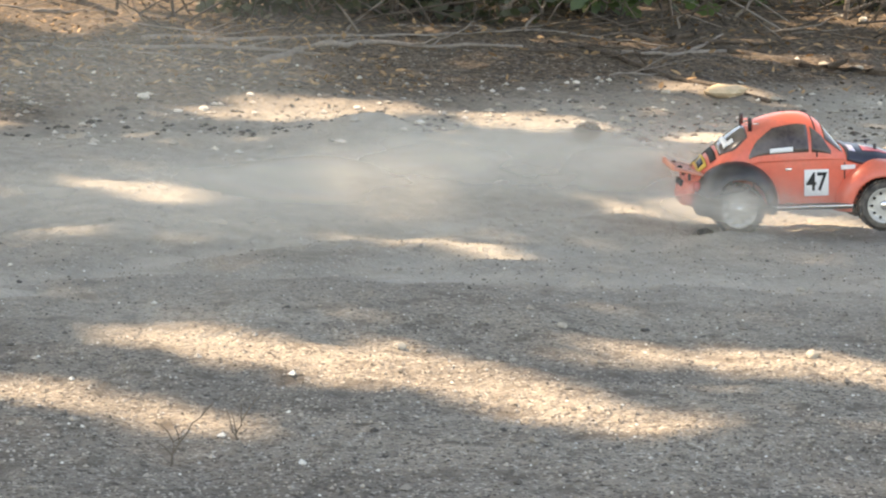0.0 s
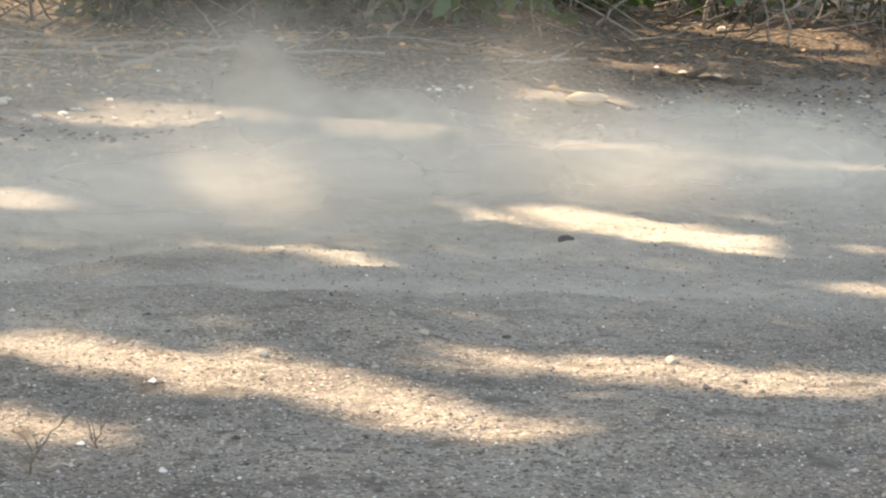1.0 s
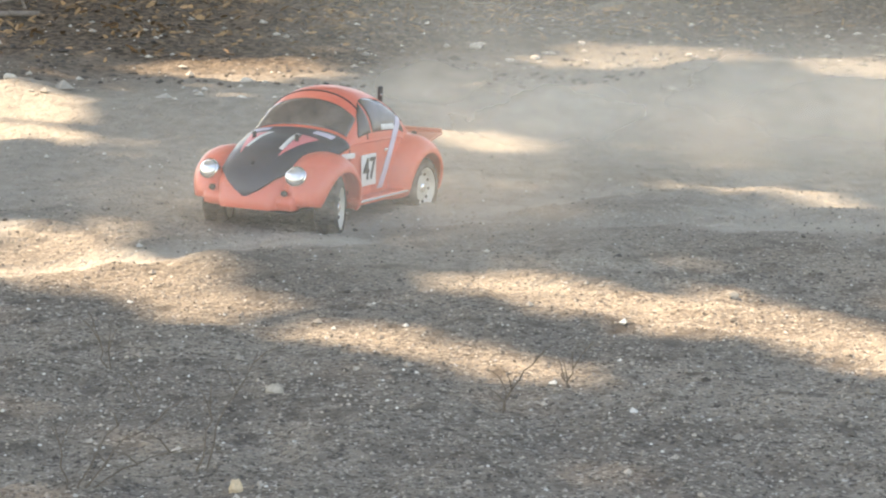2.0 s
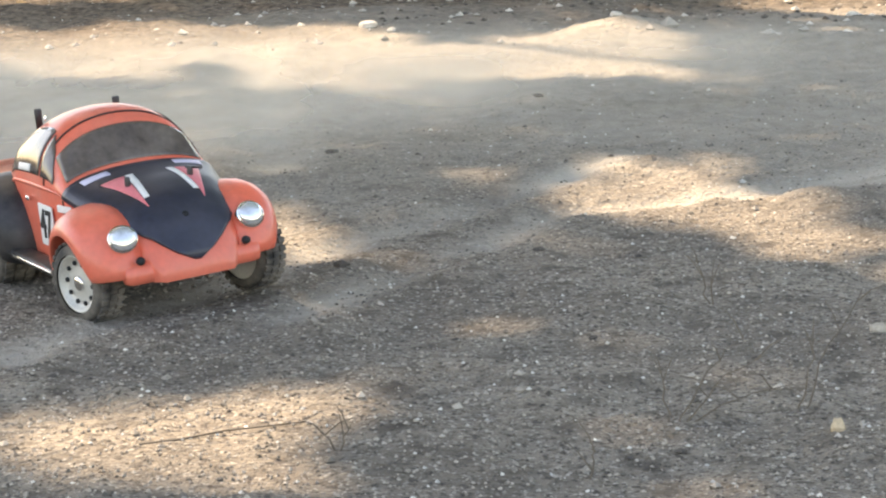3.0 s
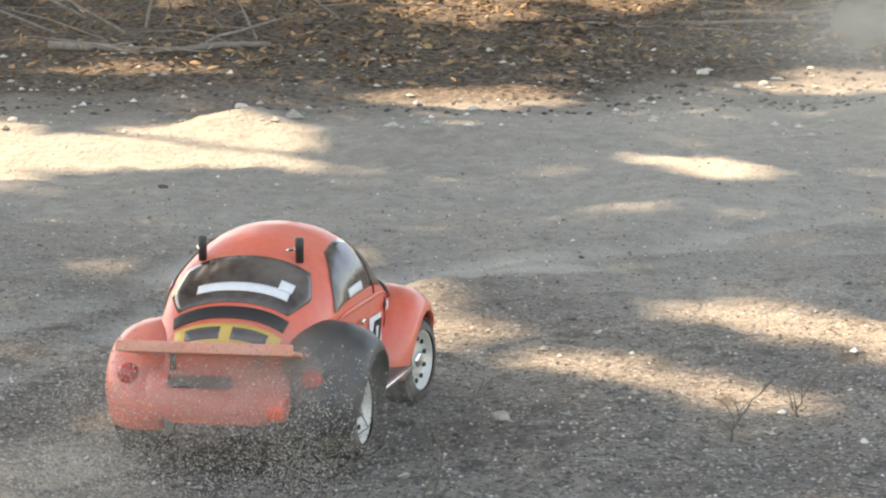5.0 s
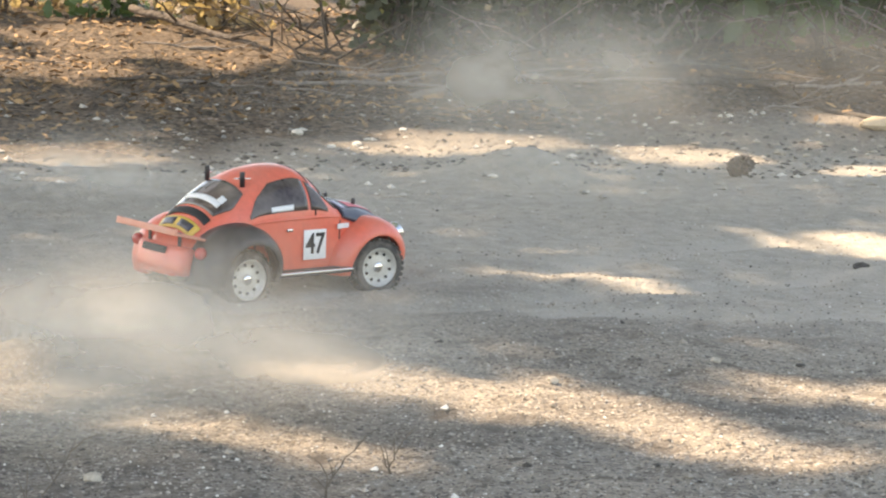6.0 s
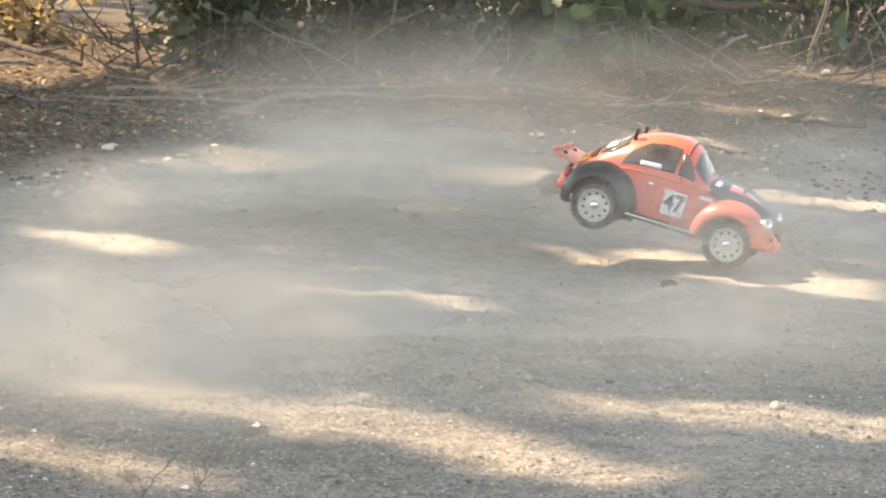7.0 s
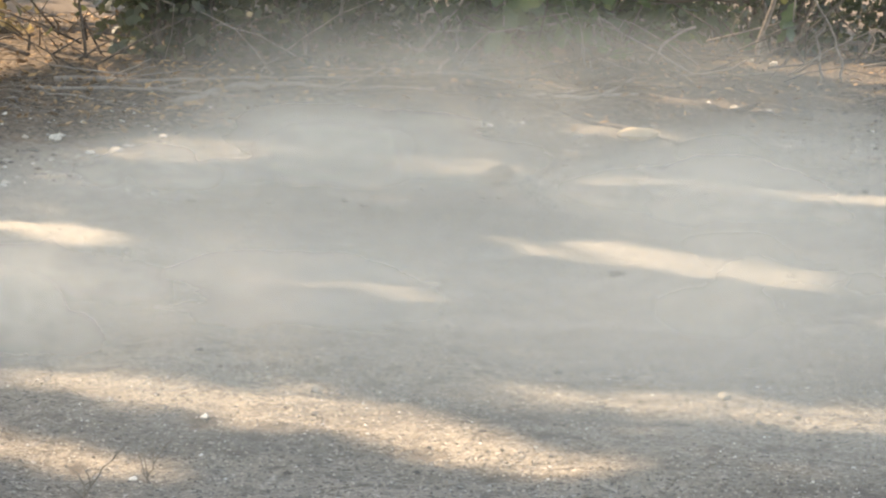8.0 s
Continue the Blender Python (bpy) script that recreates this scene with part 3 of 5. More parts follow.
CAR, WHEELS = build_car()


# ---------------------------------------------------------------- unseen trees added to cast the dappled shade
# sunlit spots on the ground: x, y, half length, half width, turn in degrees
NEAR_SPOTS = ((0.49, 2.32, 0.342, 0.112, -41), (1.12, 2.26, 0.337, 0.105, -26), (0.28, 2.04, 0.159, 0.055, -38), (0.73, 1.99, 0.122, 0.04, -40),
              (0.84, 3.16, 0.171, 0.08, -32), (1.50, 3.46, 0.31, 0.16, -60), (0.48, 3.74, 0.21, 0.09, -50), (-0.06, 2.49, 0.25, 0.125, -58),
              (0.2, 2.14, 0.236, 0.06, -37), (-0.65, 2.38, 0.12, 0.12, -16), (-0.19, 2.70, 0.16, 0.11, 71),
              (-0.50, 1.59, 0.17, 0.125, 0), (-0.38, 1.475, 0.15, 0.035, 0), (0.87, 1.87, 0.13, 0.028, -35), (1.79, 2.75, 0.241, 0.091, -23))
FAR_SPOTS = ((1.15, 5.32, 0.307, 0.143, -9), (1.59, 5.1, 0.283, 0.169, -27), (2.38, 5.70, 0.19, 0.14, 16), (3.87, 7.37, 0.55, 0.285, -61),
              (2.99, 6.33, 0.229, 0.085, -29), (-0.52, 4.05, 0.355, 0.298, -65), (0.05, 4.95, 0.272, 0.183, -7), (1.01, 5.2, 0.274, 0.135, -1),
              (-0.78, 5.49, 0.262, 0.106, -1), (-1.69, 4.32, 0.402, 0.317, -74), (-0.96, 4.12, 0.538, 0.252, -72), (-1.36, 4.18, 0.545, 0.252, -77),
              (-1.75, 3.62, 0.249, 0.163, -80), (-2.14, 5.22, 0.836, 0.148, -1), (0.16, 6.46, 0.257, 0.238, -25), (0.16, 5.07, 0.174, 0.148, 0),
              (0.52, 7.12, 0.565, 0.473, -82), (1.05, 7.35, 0.42, 0.35, -7), (2.27, 4.6, 0.543, 0.164, -32), (3.82, 6.72, 0.13, 0.10, 0))


def sunlit(x, y):
    n1 = noise.noise(Vector((x * 3.5, y * 3.5, 21)))
    n2 = noise.noise(Vector((x * 9, y * 9, 5)))
    for cx, cy, a, b, turn in NEAR_SPOTS + FAR_SPOTS:
        c, s = math.cos(radians(turn)), math.sin(radians(turn))
        dx, dy = x - cx, y - cy
        if (((dx * c + dy * s) / a) ** 2 + ((-dx * s + dy * c) / b) ** 2) < 1 + 0.45 * n1 + 0.35 * n2:
            return True
    if y > 6.4 and noise.noise(Vector((x * 8, y * 6, 60))) > 0.21:
        return True
    if y > 7.9:
        return x < 1.6 and noise.noise(Vector((x * 2.2, y * 1.4, 40))) > -0.15
    return False


def build_shade_trees():
    rng = random.Random(5)
    crowns = {0: ([], []), 1: ([], [])}

    def leaf(x, y, size):
        h = rng.uniform(5.2, 6.4)
        p = Vector((x, y, 0)) + SUN * (h / SUN.z)
        verts, faces = crowns[0 if p.x < -2.4 else 1]
        d = Vector((rng.gauss(0, 1), rng.gauss(0, 1), rng.gauss(0, 0.5))).normalized()
        nrm = (SUN + Vector((rng.gauss(0, 0.45), rng.gauss(0, 0.45), rng.gauss(0, 0.45)))).normalized()
        side = nrm.cross(d).normalized()
        d = side.cross(nrm)
        ln, wd = rng.uniform(0.055, 0.075) * size, rng.uniform(0.04, 0.055) * size
        o = len(verts)
        verts.extend((p - d * ln, p + side * wd - d * ln * 0.2, p + side * wd * 0.8 + d * ln * 0.4, p + d * ln, p - side * wd * 0.8 + d * ln * 0.4, p - side * wd - d * ln * 0.2))
        faces.extend(((o, o + 1, o + 2, o + 3), (o, o + 3, o + 4, o + 5)))

    def core(x, y):
        return -3.0 < x < 6.0 and 0.6 < y < 11.0

    def strew(step, size, inside):
        for gx in np.arange(-9.0, 12.0, step):
            for gy in np.arange(-6.0, 18.0, step):
                x, y = gx + rng.uniform(-0.5, 0.5) * step, gy + rng.uniform(-0.5, 0.5) * step
                if core(x, y) != inside:
                    continue
                if inside:
                    # leaves are left out along the sun's line to each sunlit spot
                    if not sunlit(x, y):
                        leaf(x, y, size)
                    continue
                # the crowns thin out raggedly towards their edge
                edge = math.hypot((x - 1.5) / 9.5, (y - 6.0) / 10.5) + 0.22 * noise.noise(Vector((x * 0.35, y * 0.35, 3))) + 0.16 * noise.noise(Vector((x * 1.1, y * 1.1, 8)))
                if edge < 0.9 and noise.noise(Vector((x * 1.6, y * 1.6, 15))) < 0.42 and (y < 7 or x > 2.0 or noise.noise(Vector((x * 2.2, y * 1.4, 40))) < 0):
                    leaf(x, y, size)

    strew(0.062, 1.15, True)
    strew(0.13, 2.4, False)
    for k, (base, label) in enumerate((((-6.6, 9.6), "unseen oak added to cast dappled shade, with a wide spreading leafy crown"), ((-0.6, 14.6), "unseen oak added behind the bushes to cast dappled shade, with dense leafy crown"))):
        tree = tagged(new("tree"), label, "tree", group="shade trees")
        tree.matrix_basis = pose(*base, 0.1)
        shift = Matrix.Translation((-base[0], -base[1], -0.1))
        v, f = crowns[k]
        mid = sum((Vector(q) for q in v[::50]), Vector()) / len(v[::50])
        mid = shift @ mid
        raw("crown", [shift @ q for q in v], f, LEAF, tree, "green leaf canopy with gaps set for the sunlit spots")
        tv, tf = tube(bent(((0, 0, -0.2), (0.05, 0.03, 1.9), (0.12, -0.08, 3.6), (mid.x * 0.2, mid.y * 0.2, 5.2)), 3, 0.03, rng), 0.22, 0.11, 10, 0.1, rng)
        raw("trunk", tv, tf, BARK, tree, smooth=True)
        for j in range(7):
            q = shift @ Vector(rng.choice(v))
            lv, lf = tube(bent(((0.1, -0.06, 3.6 + 0.15 * j), (q.x * 0.45, q.y * 0.45, 5.0), (q.x, q.y, q.z - 0.1)), 4, 0.06, rng), 0.06, 0.012, 7, 0.1, rng)
            raw("limb", lv, lf, BARK, tree, smooth=True)


build_shade_trees()


# ---------------------------------------------------------------- stones, cone, wood
def lump(sx, sy, sz, seed, cuts=2, rough=0.35):
    rng = random.Random(seed)
    bm = bmesh.new()
    bmesh.ops.create_icosphere(bm, subdivisions=cuts, radius=1)
    o = Vector((rng.uniform(0, 50), rng.uniform(0, 50), 0))
    for v in bm.verts:
        k = 1 + rough * noise.noise(v.co * 1.3 + o) + rough * 0.5 * noise.noise(v.co * 3.1 + o)
        v.co = Vector((v.co.x * sx, v.co.y * sy, v.co.z * sz)) * k
    return bm


def stone(x, y, sx, sy, sz, mat, label, seed, smooth=False):
    sx, sy, sz = (0.5 * v for v in (sx, sy, sz)) if sx < 0.06 else (sx, sy, sz)
    ob = part("stone", lump(sx, sy, sz, seed), mat, None, label, smooth)
    ob.matrix_basis = pose(x, y, height(x, y) + sz * 0.45, 0, 0, seed * 47 % 360)
    return tagged(ob, category="stone", group="loose stones")


stone(2.33, 5.62, 0.095, 0.055, 0.020, OCHRE, "pale flat slab of rock in the sun beside a stick", 1)
stone(2.46, 5.58, 0.05, 0.04, 0.016, PALE, "pale flat rock chip beside the slab", 2)
for i, (x, y, s) in enumerate(((0.60, 2.38, 0.014), (0.83, 2.48, 0.011), (0.72, 2.32, 0.008), (1.09, 2.31, 0.016), (1.31, 2.83, 0.013), (0.06, 1.935, 0.014), (0.14, 2.01, 0.006))):
    stone(x, y, s * 1.25, s, s * 0.75, PALE, "small pale pebble lying on the dusty dirt", 10 + i)
stone(0.02, 1.635, 0.012, 0.010, 0.015, OCHRE, "ochre pebble standing on the dirt", 30)
for i, (x, y, s) in enumerate(((2.89, 6.40, 0.022), (2.95, 6.32, 0.03), (3.02, 6.22, 0.028), (3.10, 6.18, 0.022), (1.88, 5.19, 0.030), (1.93, 5.13, 0.016), (1.95, 5.81, 0.018), (2.15, 5.62, 0.026), (2.10, 5.50, 0.016), (1.06, 6.34, 0.024), (1.11, 6.39, 0.022), (3.62, 7.45, 0.03), (3.66, 7.52, 0.028), (3.60, 7.62, 0.035))):
    stone(x, y, s * 1.3, s, s * 0.7, PALE if i % 3 else STONE, "bleached stone by the dead branches", 40 + i)
for i, (x, y, s) in enumerate(((-0.95, 4.54, 0.034), (-0.88, 4.44, 0.02), (-0.40, 4.38, 0.022), (0.08, 4.71, 0.02), (0.67, 5.40, 0.03), (0.80, 5.25, 0.026), (0.73, 5.2, 0.018), (1.30, 5.05, 0.022), (1.2, 5.3, 0.02), (0.95, 5.45, 0.018))):
    stone(x, y, s * 1.3, s, s * 0.6, STONE, "grey-brown stone half sunk in the dirt", 70 + i)
for i, (x, y, s) in enumerate(((-0.30, 2.31, 0.010), (-0.67, 2.92, 0.016), (-0.45, 3.50, 0.016), (0.94, 2.48, 0.008), (1.33, 3.26, 0.024), (-0.2, 1.92, 0.008), (0.93, 2.30, 0.006), (-0.5, 2.2, 0.012))):
    stone(x, y, s * 1.5, s, s * 0.6, DARKSTONE, "dark clod of earth on the track", 100 + i)


def build_cone():
    cone = tagged(new("pine_cone"), "brown open pine cone lying on the dirt", "pine cone")
    cone.matrix_basis = pose(1.56, 4.57, height(1.56, 4.57) + 0.026, 70, 10, 40)
    part("core", lump(0.020, 0.020, 0.030, 3, 2, 0.1), CONE, cone)
    rng = random.Random(2)
    base = bmesh.new()
    pts = ((0, -0.004, -0.001), (0.008, -0.003, 0.0), (0.0135, 0, 0.0025), (0.008, 0.004, 0.001), (0.0, 0.004, 0.0), (0.012, 0, 0.005))
    vs = [base.verts.new(p) for p in pts]
    for f in ((0, 1, 3, 4), (1, 2, 3), (1, 5, 2), (2, 5, 3), (1, 3, 5), (0, 4, 3, 1)):
        if not base.faces.get([vs[i] for i in f]):
            base.faces.new([vs[i] for i in f])
    me = bpy.data.meshes.new("scale")
    base.to_mesh(me)
    base.free()
    me.materials.append(CONE)
    for k in range(70):
        u = k / 69
        z = -0.028 + 0.056 * u
        r = 0.021 * math.sqrt(max(1 - (z / 0.032) ** 2, 0.02))
        ob = new("scale", me)
        ob.parent = cone
        a = k * 137.5
        ob.matrix_basis = pose(0, 0, z, 0, 0, a) @ pose(r * 0.75, 0, 0, rng.uniform(-8, 8), -20 - 35 * u, 0) @ Matrix.Diagonal((0.95, 1.25, 1.2, 1))


build_cone()


def stick(points, r0, r1, mat, label, seed, name="stick", wander=0.012, forks=0, lift=0.0):
    rng = random.Random(seed)
    ground_pts = [(x, y, height(x, y) + r0 * 0.5 + lift + (z[0] if z else 0)) for x, y, *z in points]
    path = bent(ground_pts, 4, wander, rng)
    thing = raw(name, *tube(path, r0, r1, 8, 0.14, rng), mat, None, label, True)
    tagged(thing, category="stick" if name == "stick" else name.replace("_", " "), group="dead wood" if name == "stick" else "")
    for k in range(forks):
        p = path[rng.randrange(2, len(path) - 1)]
        d = (path[-1] - path[0]).normalized()
        d = Vector((d.x, d.y, 0)) + Vector((rng.uniform(-0.8, 0.8), rng.uniform(-0.8, 0.8), rng.uniform(0, 0.35)))
        ln = rng.uniform(0.12, 0.3)
        raw("side_twig", *tube(bent((p, p + d * ln * 0.5, p + d * ln), 3, wander * 0.7, rng), r1 * 0.8, r1 * 0.3, 5, 0.1, rng), mat, thing, "", True)
    return thing


stick(((1.08, 6.08), (1.30, 6.35), (1.49, 6.45), (1.75, 6.45), (1.98, 6.44)), 0.011, 0.005, DEADWOOD, "long thin grey dead branch on the leaf mould", 1, forks=4)
stick(((0.80, 6.50), (1.10, 6.50), (1.45, 6.62), (1.80, 6.68)), 0.010, 0.004, DEADWOOD, "grey dead branch lying under the bushes", 2, forks=5)
stick(((0.70, 6.28), (1.00, 6.30), (1.30, 6.24)), 0.008, 0.004, DEADWOOD, "thin dead branch on dark leaf mould", 3, forks=3)
stick(((2.10, 6.55), (2.23, 6.40), (2.28, 6.01), (2.42, 5.52)), 0.010, 0.007, BARK, "dark bent stick lying across the pale slab", 4, forks=2)
stick(((2.38, 6.78), (2.55, 6.72), (2.72, 6.57), (2.87, 6.31), (3.12, 6.10)), 0.009, 0.017, BARK, "forked dark branch lying on the ground", 5, forks=4)
stick(((2.30, 6.42), (2.48, 6.46), (2.72, 6.57)), 0.006, 0.009, DEADWOOD, "pale side branch of dead wood", 6, forks=2)
stick(((2.10, 6.82), (2.30, 7.25, 0.05), (2.44, 7.69, 0.16)), 0.006, 0.004, DEADWOOD, "thin pale stick leaning into the bush", 7)
stick(((0.36, 7.75, 0.05), (0.55, 7.35, 0.03), (0.77, 6.93)), 0.015, 0.008, BARK, "weathered log slanting out of the leaf litter", 8, forks=2)
stick(((2.12, 7.13, 0.02), (2.06, 7.15, 0.09), (2.00, 7.17, 0.16), (1.91, 7.20, 0.26)), 0.014, 0.009, DEADWOOD, "bare grey dead limb rising into the bush", 13, forks=1)
stick(((2.11, 7.14, 0.03), (2.19, 7.16, 0.10), (2.30, 7.18, 0.24)), 0.010, 0.005, DEADWOOD, "thin forked dead limb rising into the bush", 14, forks=2)
stick(((3.71, 7.05, 0.0), (3.69, 7.05, 0.10), (3.65, 7.07, 0.20), (3.56, 7.10, 0.32)), 0.006, 0.004, DEADWOOD, "pale arching bare stem beside the sunlit gap", 15, wander=0.006)
stick(((3.63, 7.05, 0.0), (3.61, 7.05, 0.08), (3.60, 7.07, 0.17)), 0.006, 0.004, DEADWOOD, "short pale upright stem beside the sunlit gap", 16, wander=0.006)
stick(((3.06, 7.35, 0.0), (3.13, 7.33, 0.09), (3.24, 7.33, 0.15)), 0.007, 0.005, DEADWOOD, "arched root standing out of the mould", 17, wander=0.006)
stick(((-1.05, 5.85), (-0.75, 5.75), (-0.45, 5.82)), 0.014, 0.008, DEADWOOD, "dead branch at the foot of the sunny bank", 9, forks=3)
stick(((-0.75, 6.6, 0.22), (-0.68, 6.3, 0.1), (-0.60, 6.05)), 0.010, 0.006, BARK, "slanting stick on the sunny bank", 10, forks=1)
stick(((-0.52, 1.55), (-0.40, 1.62)), 0.0011, 0.0006, TWIG, "thin straw lying on sunlit dirt", 12, wander=0.003)
for i in range(16):
    r = random.Random(200 + i)
    x, y, a = r.uniform(0.2, 3.6), r.uniform(5.9, 7.2), r.uniform(-0.6, 0.6)
    ln = r.uniform(0.15, 0.45)
    stick(((x, y), (x + ln * 0.5, y + a * ln * 0.5), (x + ln, y + a * ln)), r.uniform(0.003, 0.007), 0.002, DEADWOOD if i % 2 else BARK, "thin dead twig among the leaf mould", 220 + i, forks=2)


def weed(x, y, tips, label, seed):
    """A dry weed: thin stems standing up from one foot."""
    rng = random.Random(seed)
    thing = tagged(new("dry_weed"), label, "weed", group="dry weeds")
    thing.matrix_basis = pose(x, y, height(x, y))
    for dx, dy, dz in tips:
        path = bent(((0, 0, -0.01), (dx * 0.45, dy * 0.45, dz * 0.55), (dx, dy, dz)), 4, 0.003, rng)
        stem = raw("stem", *tube(path, 0.0010, 0.0004, 5, 0.1, rng), TWIG, thing, "", True)
        for k in range(2):
            p = path[rng.randrange(3, len(path) - 1)]
            q = p + Vector((rng.uniform(-0.025, 0.025), rng.uniform(-0.01, 0.01), rng.uniform(0.008, 0.03)))
            raw("side_shoot", *tube((p, p.lerp(q, 0.5) + Vector((0, 0, 0.003)), q), 0.0008, 0.0004, 4), TWIG, stem)


weed(-0.11, 1.66, ((-0.015, 0.01, 0.05), (0.075, 0.02, 0.055), (0.06, 0.05, 0.07), (0.09, 0.03, 0.025)), "dry forked weed with bare grey stems", 1)
weed(-0.01, 1.69, ((0.015, 0.02, 0.06), (0.05, 0.05, 0.09)), "tall thin dry weed with bare stems", 2)
weed(0.26, 1.88, ((0.045, 0.01, 0.055), (0.02, 0.02, 0.03)), "bent dry grass stem", 3)
weed(0.335, 1.95, ((0.006, 0.0, 0.020), (-0.004, 0.0, 0.016)), "short dark dry stub", 4)
weed(-0.10, 2.05, ((-0.012, 0, 0.05), (0.006, 0.0, 0.03)), "thin dry stem on dusty dirt", 5)
weed(-0.36, 1.55, ((0.01, 0, 0.022), (-0.015, 0.0, 0.018)), "small dry sprig on sunlit dirt", 6)
weed(-0.16, 1.52, ((0.002, 0, 0.026),), "single bleached grass stub", 7)


# ---------------------------------------------------------------- shrubs and leaf litter
def lobed_leaf(p, d, nrm, ln, wd, rng):
    side = nrm.cross(d).normalized()
    outline = ((0, 0), (0.18, 0.35), (0.32, 0.30), (0.48, 0.62), (0.60, 0.38), (0.78, 0.45), (1.0, 0.0))
    verts = []
    for u, w in outline:
        verts.append(p + d * ln * u + side * wd * w + nrm * (-0.25 * ln * u * u))
    for u, w in outline[-2:0:-1]:
        verts.append(p + d * ln * u - side * wd * w + nrm * (-0.25 * ln * u * u))
    return verts, [(0, 1, 2, 10, 11), (2, 3, 4, 8, 9, 10), (4, 5, 6, 7, 8)]


def shrub(x, y, radius, tall, leaves, mat, label, seed, stems=9, low=0.02, leaf=0.05):
    rng = random.Random(seed)
    thing = tagged(new("shrub"), label, "shrub", group="roadside shrubs")
    thing.matrix_basis = pose(x, y, height(x, y))
    tips = []
    for k in range(stems):
        a, r = rng.uniform(0, 2 * math.pi), radius * rng.uniform(0.4, 1)
        tip = Vector((math.cos(a) * r, math.sin(a) * r * 0.8, tall * rng.uniform(0.35, 1)))
        foot = Vector((math.cos(a) * radius * 0.15, math.sin(a) * radius * 0.15, -0.02))
        path = bent((foot, foot.lerp(tip, 0.5) + Vector((0, 0, 0.08 * tall)), tip), 5, 0.018, rng)
        stem = raw("stem", *tube(path, 0.009, 0.003, 6, 0.15, rng), DEADWOOD if k % 4 == 0 else BARK, thing, "", True)
        tips += path[3:]
        for j in range(3):
            p = path[rng.randrange(3, len(path))]
            q = p + Vector((rng.uniform(-0.2, 0.2), rng.uniform(-0.2, 0.2), rng.uniform(-0.12, 0.16)))
            mid = p.lerp(q, 0.5) + Vector((0, 0, 0.02))
            raw("side_twig", *tube((p, mid, q), 0.004, 0.0015, 5, 0.1, rng), BARK, stem, "", True)
            tips += [mid, q]
    pieces = []
    for k in range(leaves):
        c = rng.choice(tips) + Vector((rng.gauss(0, 0.07), rng.gauss(0, 0.07), rng.gauss(0, 0.06)))
        c.z = c.z * rng.random() ** 0.7 if rng.random() < 0.5 else c.z
        c.z = max(c.z, low * 0.4)
        d = Vector((rng.gauss(0, 1), rng.gauss(0, 1), rng.gauss(-0.3, 0.6))).normalized()
        nrm = d.cross(Vector((rng.gauss(0, 1), rng.gauss(0, 1), rng.gauss(0, 1)))).normalized()
        s = leaf * rng.uniform(0.6, 1.25)
        pieces.append(lobed_leaf(c, d, nrm, s, s * 0.55, rng))
    raw("foliage", *join(pieces), mat, thing, "lobed dull green leaves", False)


shrub(1.25, 7.00, 0.40, 0.75, 1350, DARKLEAF, "dense dark green shrub with lobed leaves and dead stems", 1, 11, 0.03)
shrub(1.75, 7.10, 0.50, 0.80, 1500, DARKLEAF, "dense shrub with dull green leaves over leaf mould", 2, 11, 0.05)
shrub(2.45, 7.40, 0.50, 0.85, 1050, LEAF, "open shrub with drooping green leaves and bare twigs", 3, 12, 0.12, 0.075)
shrub(3.20, 8.20, 0.45, 0.50, 900, LEAF, "thin shrub with bright drooping leaves", 4, 12, 0.14, 0.08)
shrub(3.95, 8.10, 0.50, 0.80, 900, DARKLEAF, "dark shrub with bare pale twigs at its foot", 5, 12, 0.10)
shrub(0.05, 8.75, 0.35, 0.35, 300, STRAW, "dry straw-coloured shrub in dappled sun", 6, 12, 0.03)
shrub(1.35, 7.95, 0.45, 0.9, 1200, DARKLEAF, "dark shrub behind the first row", 7, 10, 0.05)
shrub(2.10, 8.25, 0.5, 1.0, 1350, DARKLEAF, "tall dark shrub closing the gap", 8, 10, 0.05)
shrub(3.00, 9.00, 0.6, 1.0, 1500, DARKLEAF, "tall dark shrub in deep shade", 9, 10, 0.05)
shrub(4.30, 9.30, 0.6, 1.0, 1350, DARKLEAF, "tall dark shrub over the leaf litter", 10, 10, 0.05)
shrub(4.75, 8.35, 0.55, 0.9, 1100, DARKLEAF, "dark shrub beside the sunlit gap", 15, 10, 0.05)
shrub(5.6, 9.1, 0.6, 1.0, 1100, DARKLEAF, "tall dark shrub at the end of the row", 16, 10, 0.05)
shrub(5.1, 10.0, 0.7, 1.1, 1100, DARKLEAF, "tall dark shrub in deep shade", 17, 10, 0.05)
shrub(6.4, 10.2, 0.7, 1.1, 1100, DARKLEAF, "tall dark shrub in deep shade", 18, 10, 0.05)
shrub(0.35, 8.00, 0.18, 0.28, 135, LEAF, "small bright green seedling on the litter", 11, 5, 0.05, 0.06)
shrub(-1.55, 6.75, 0.30, 0.35, 390, DARKLEAF, "low green shrub on the sunny bank", 12, 7, 0.03)
shrub(-0.15, 8.20, 0.35, 0.55, 300, STRAW, "dry shrub with straw-coloured leaves", 13, 9, 0.03)
shrub(0.70, 7.80, 0.28, 0.30, 420, STRAW, "dry sunlit clump of straw-coloured leaves", 19, 8, 0.02)
shrub(-1.05, 7.50, 0.35, 0.5, 300, STRAW, "dry straw-coloured shrub on the bank", 14, 9, 0.03)


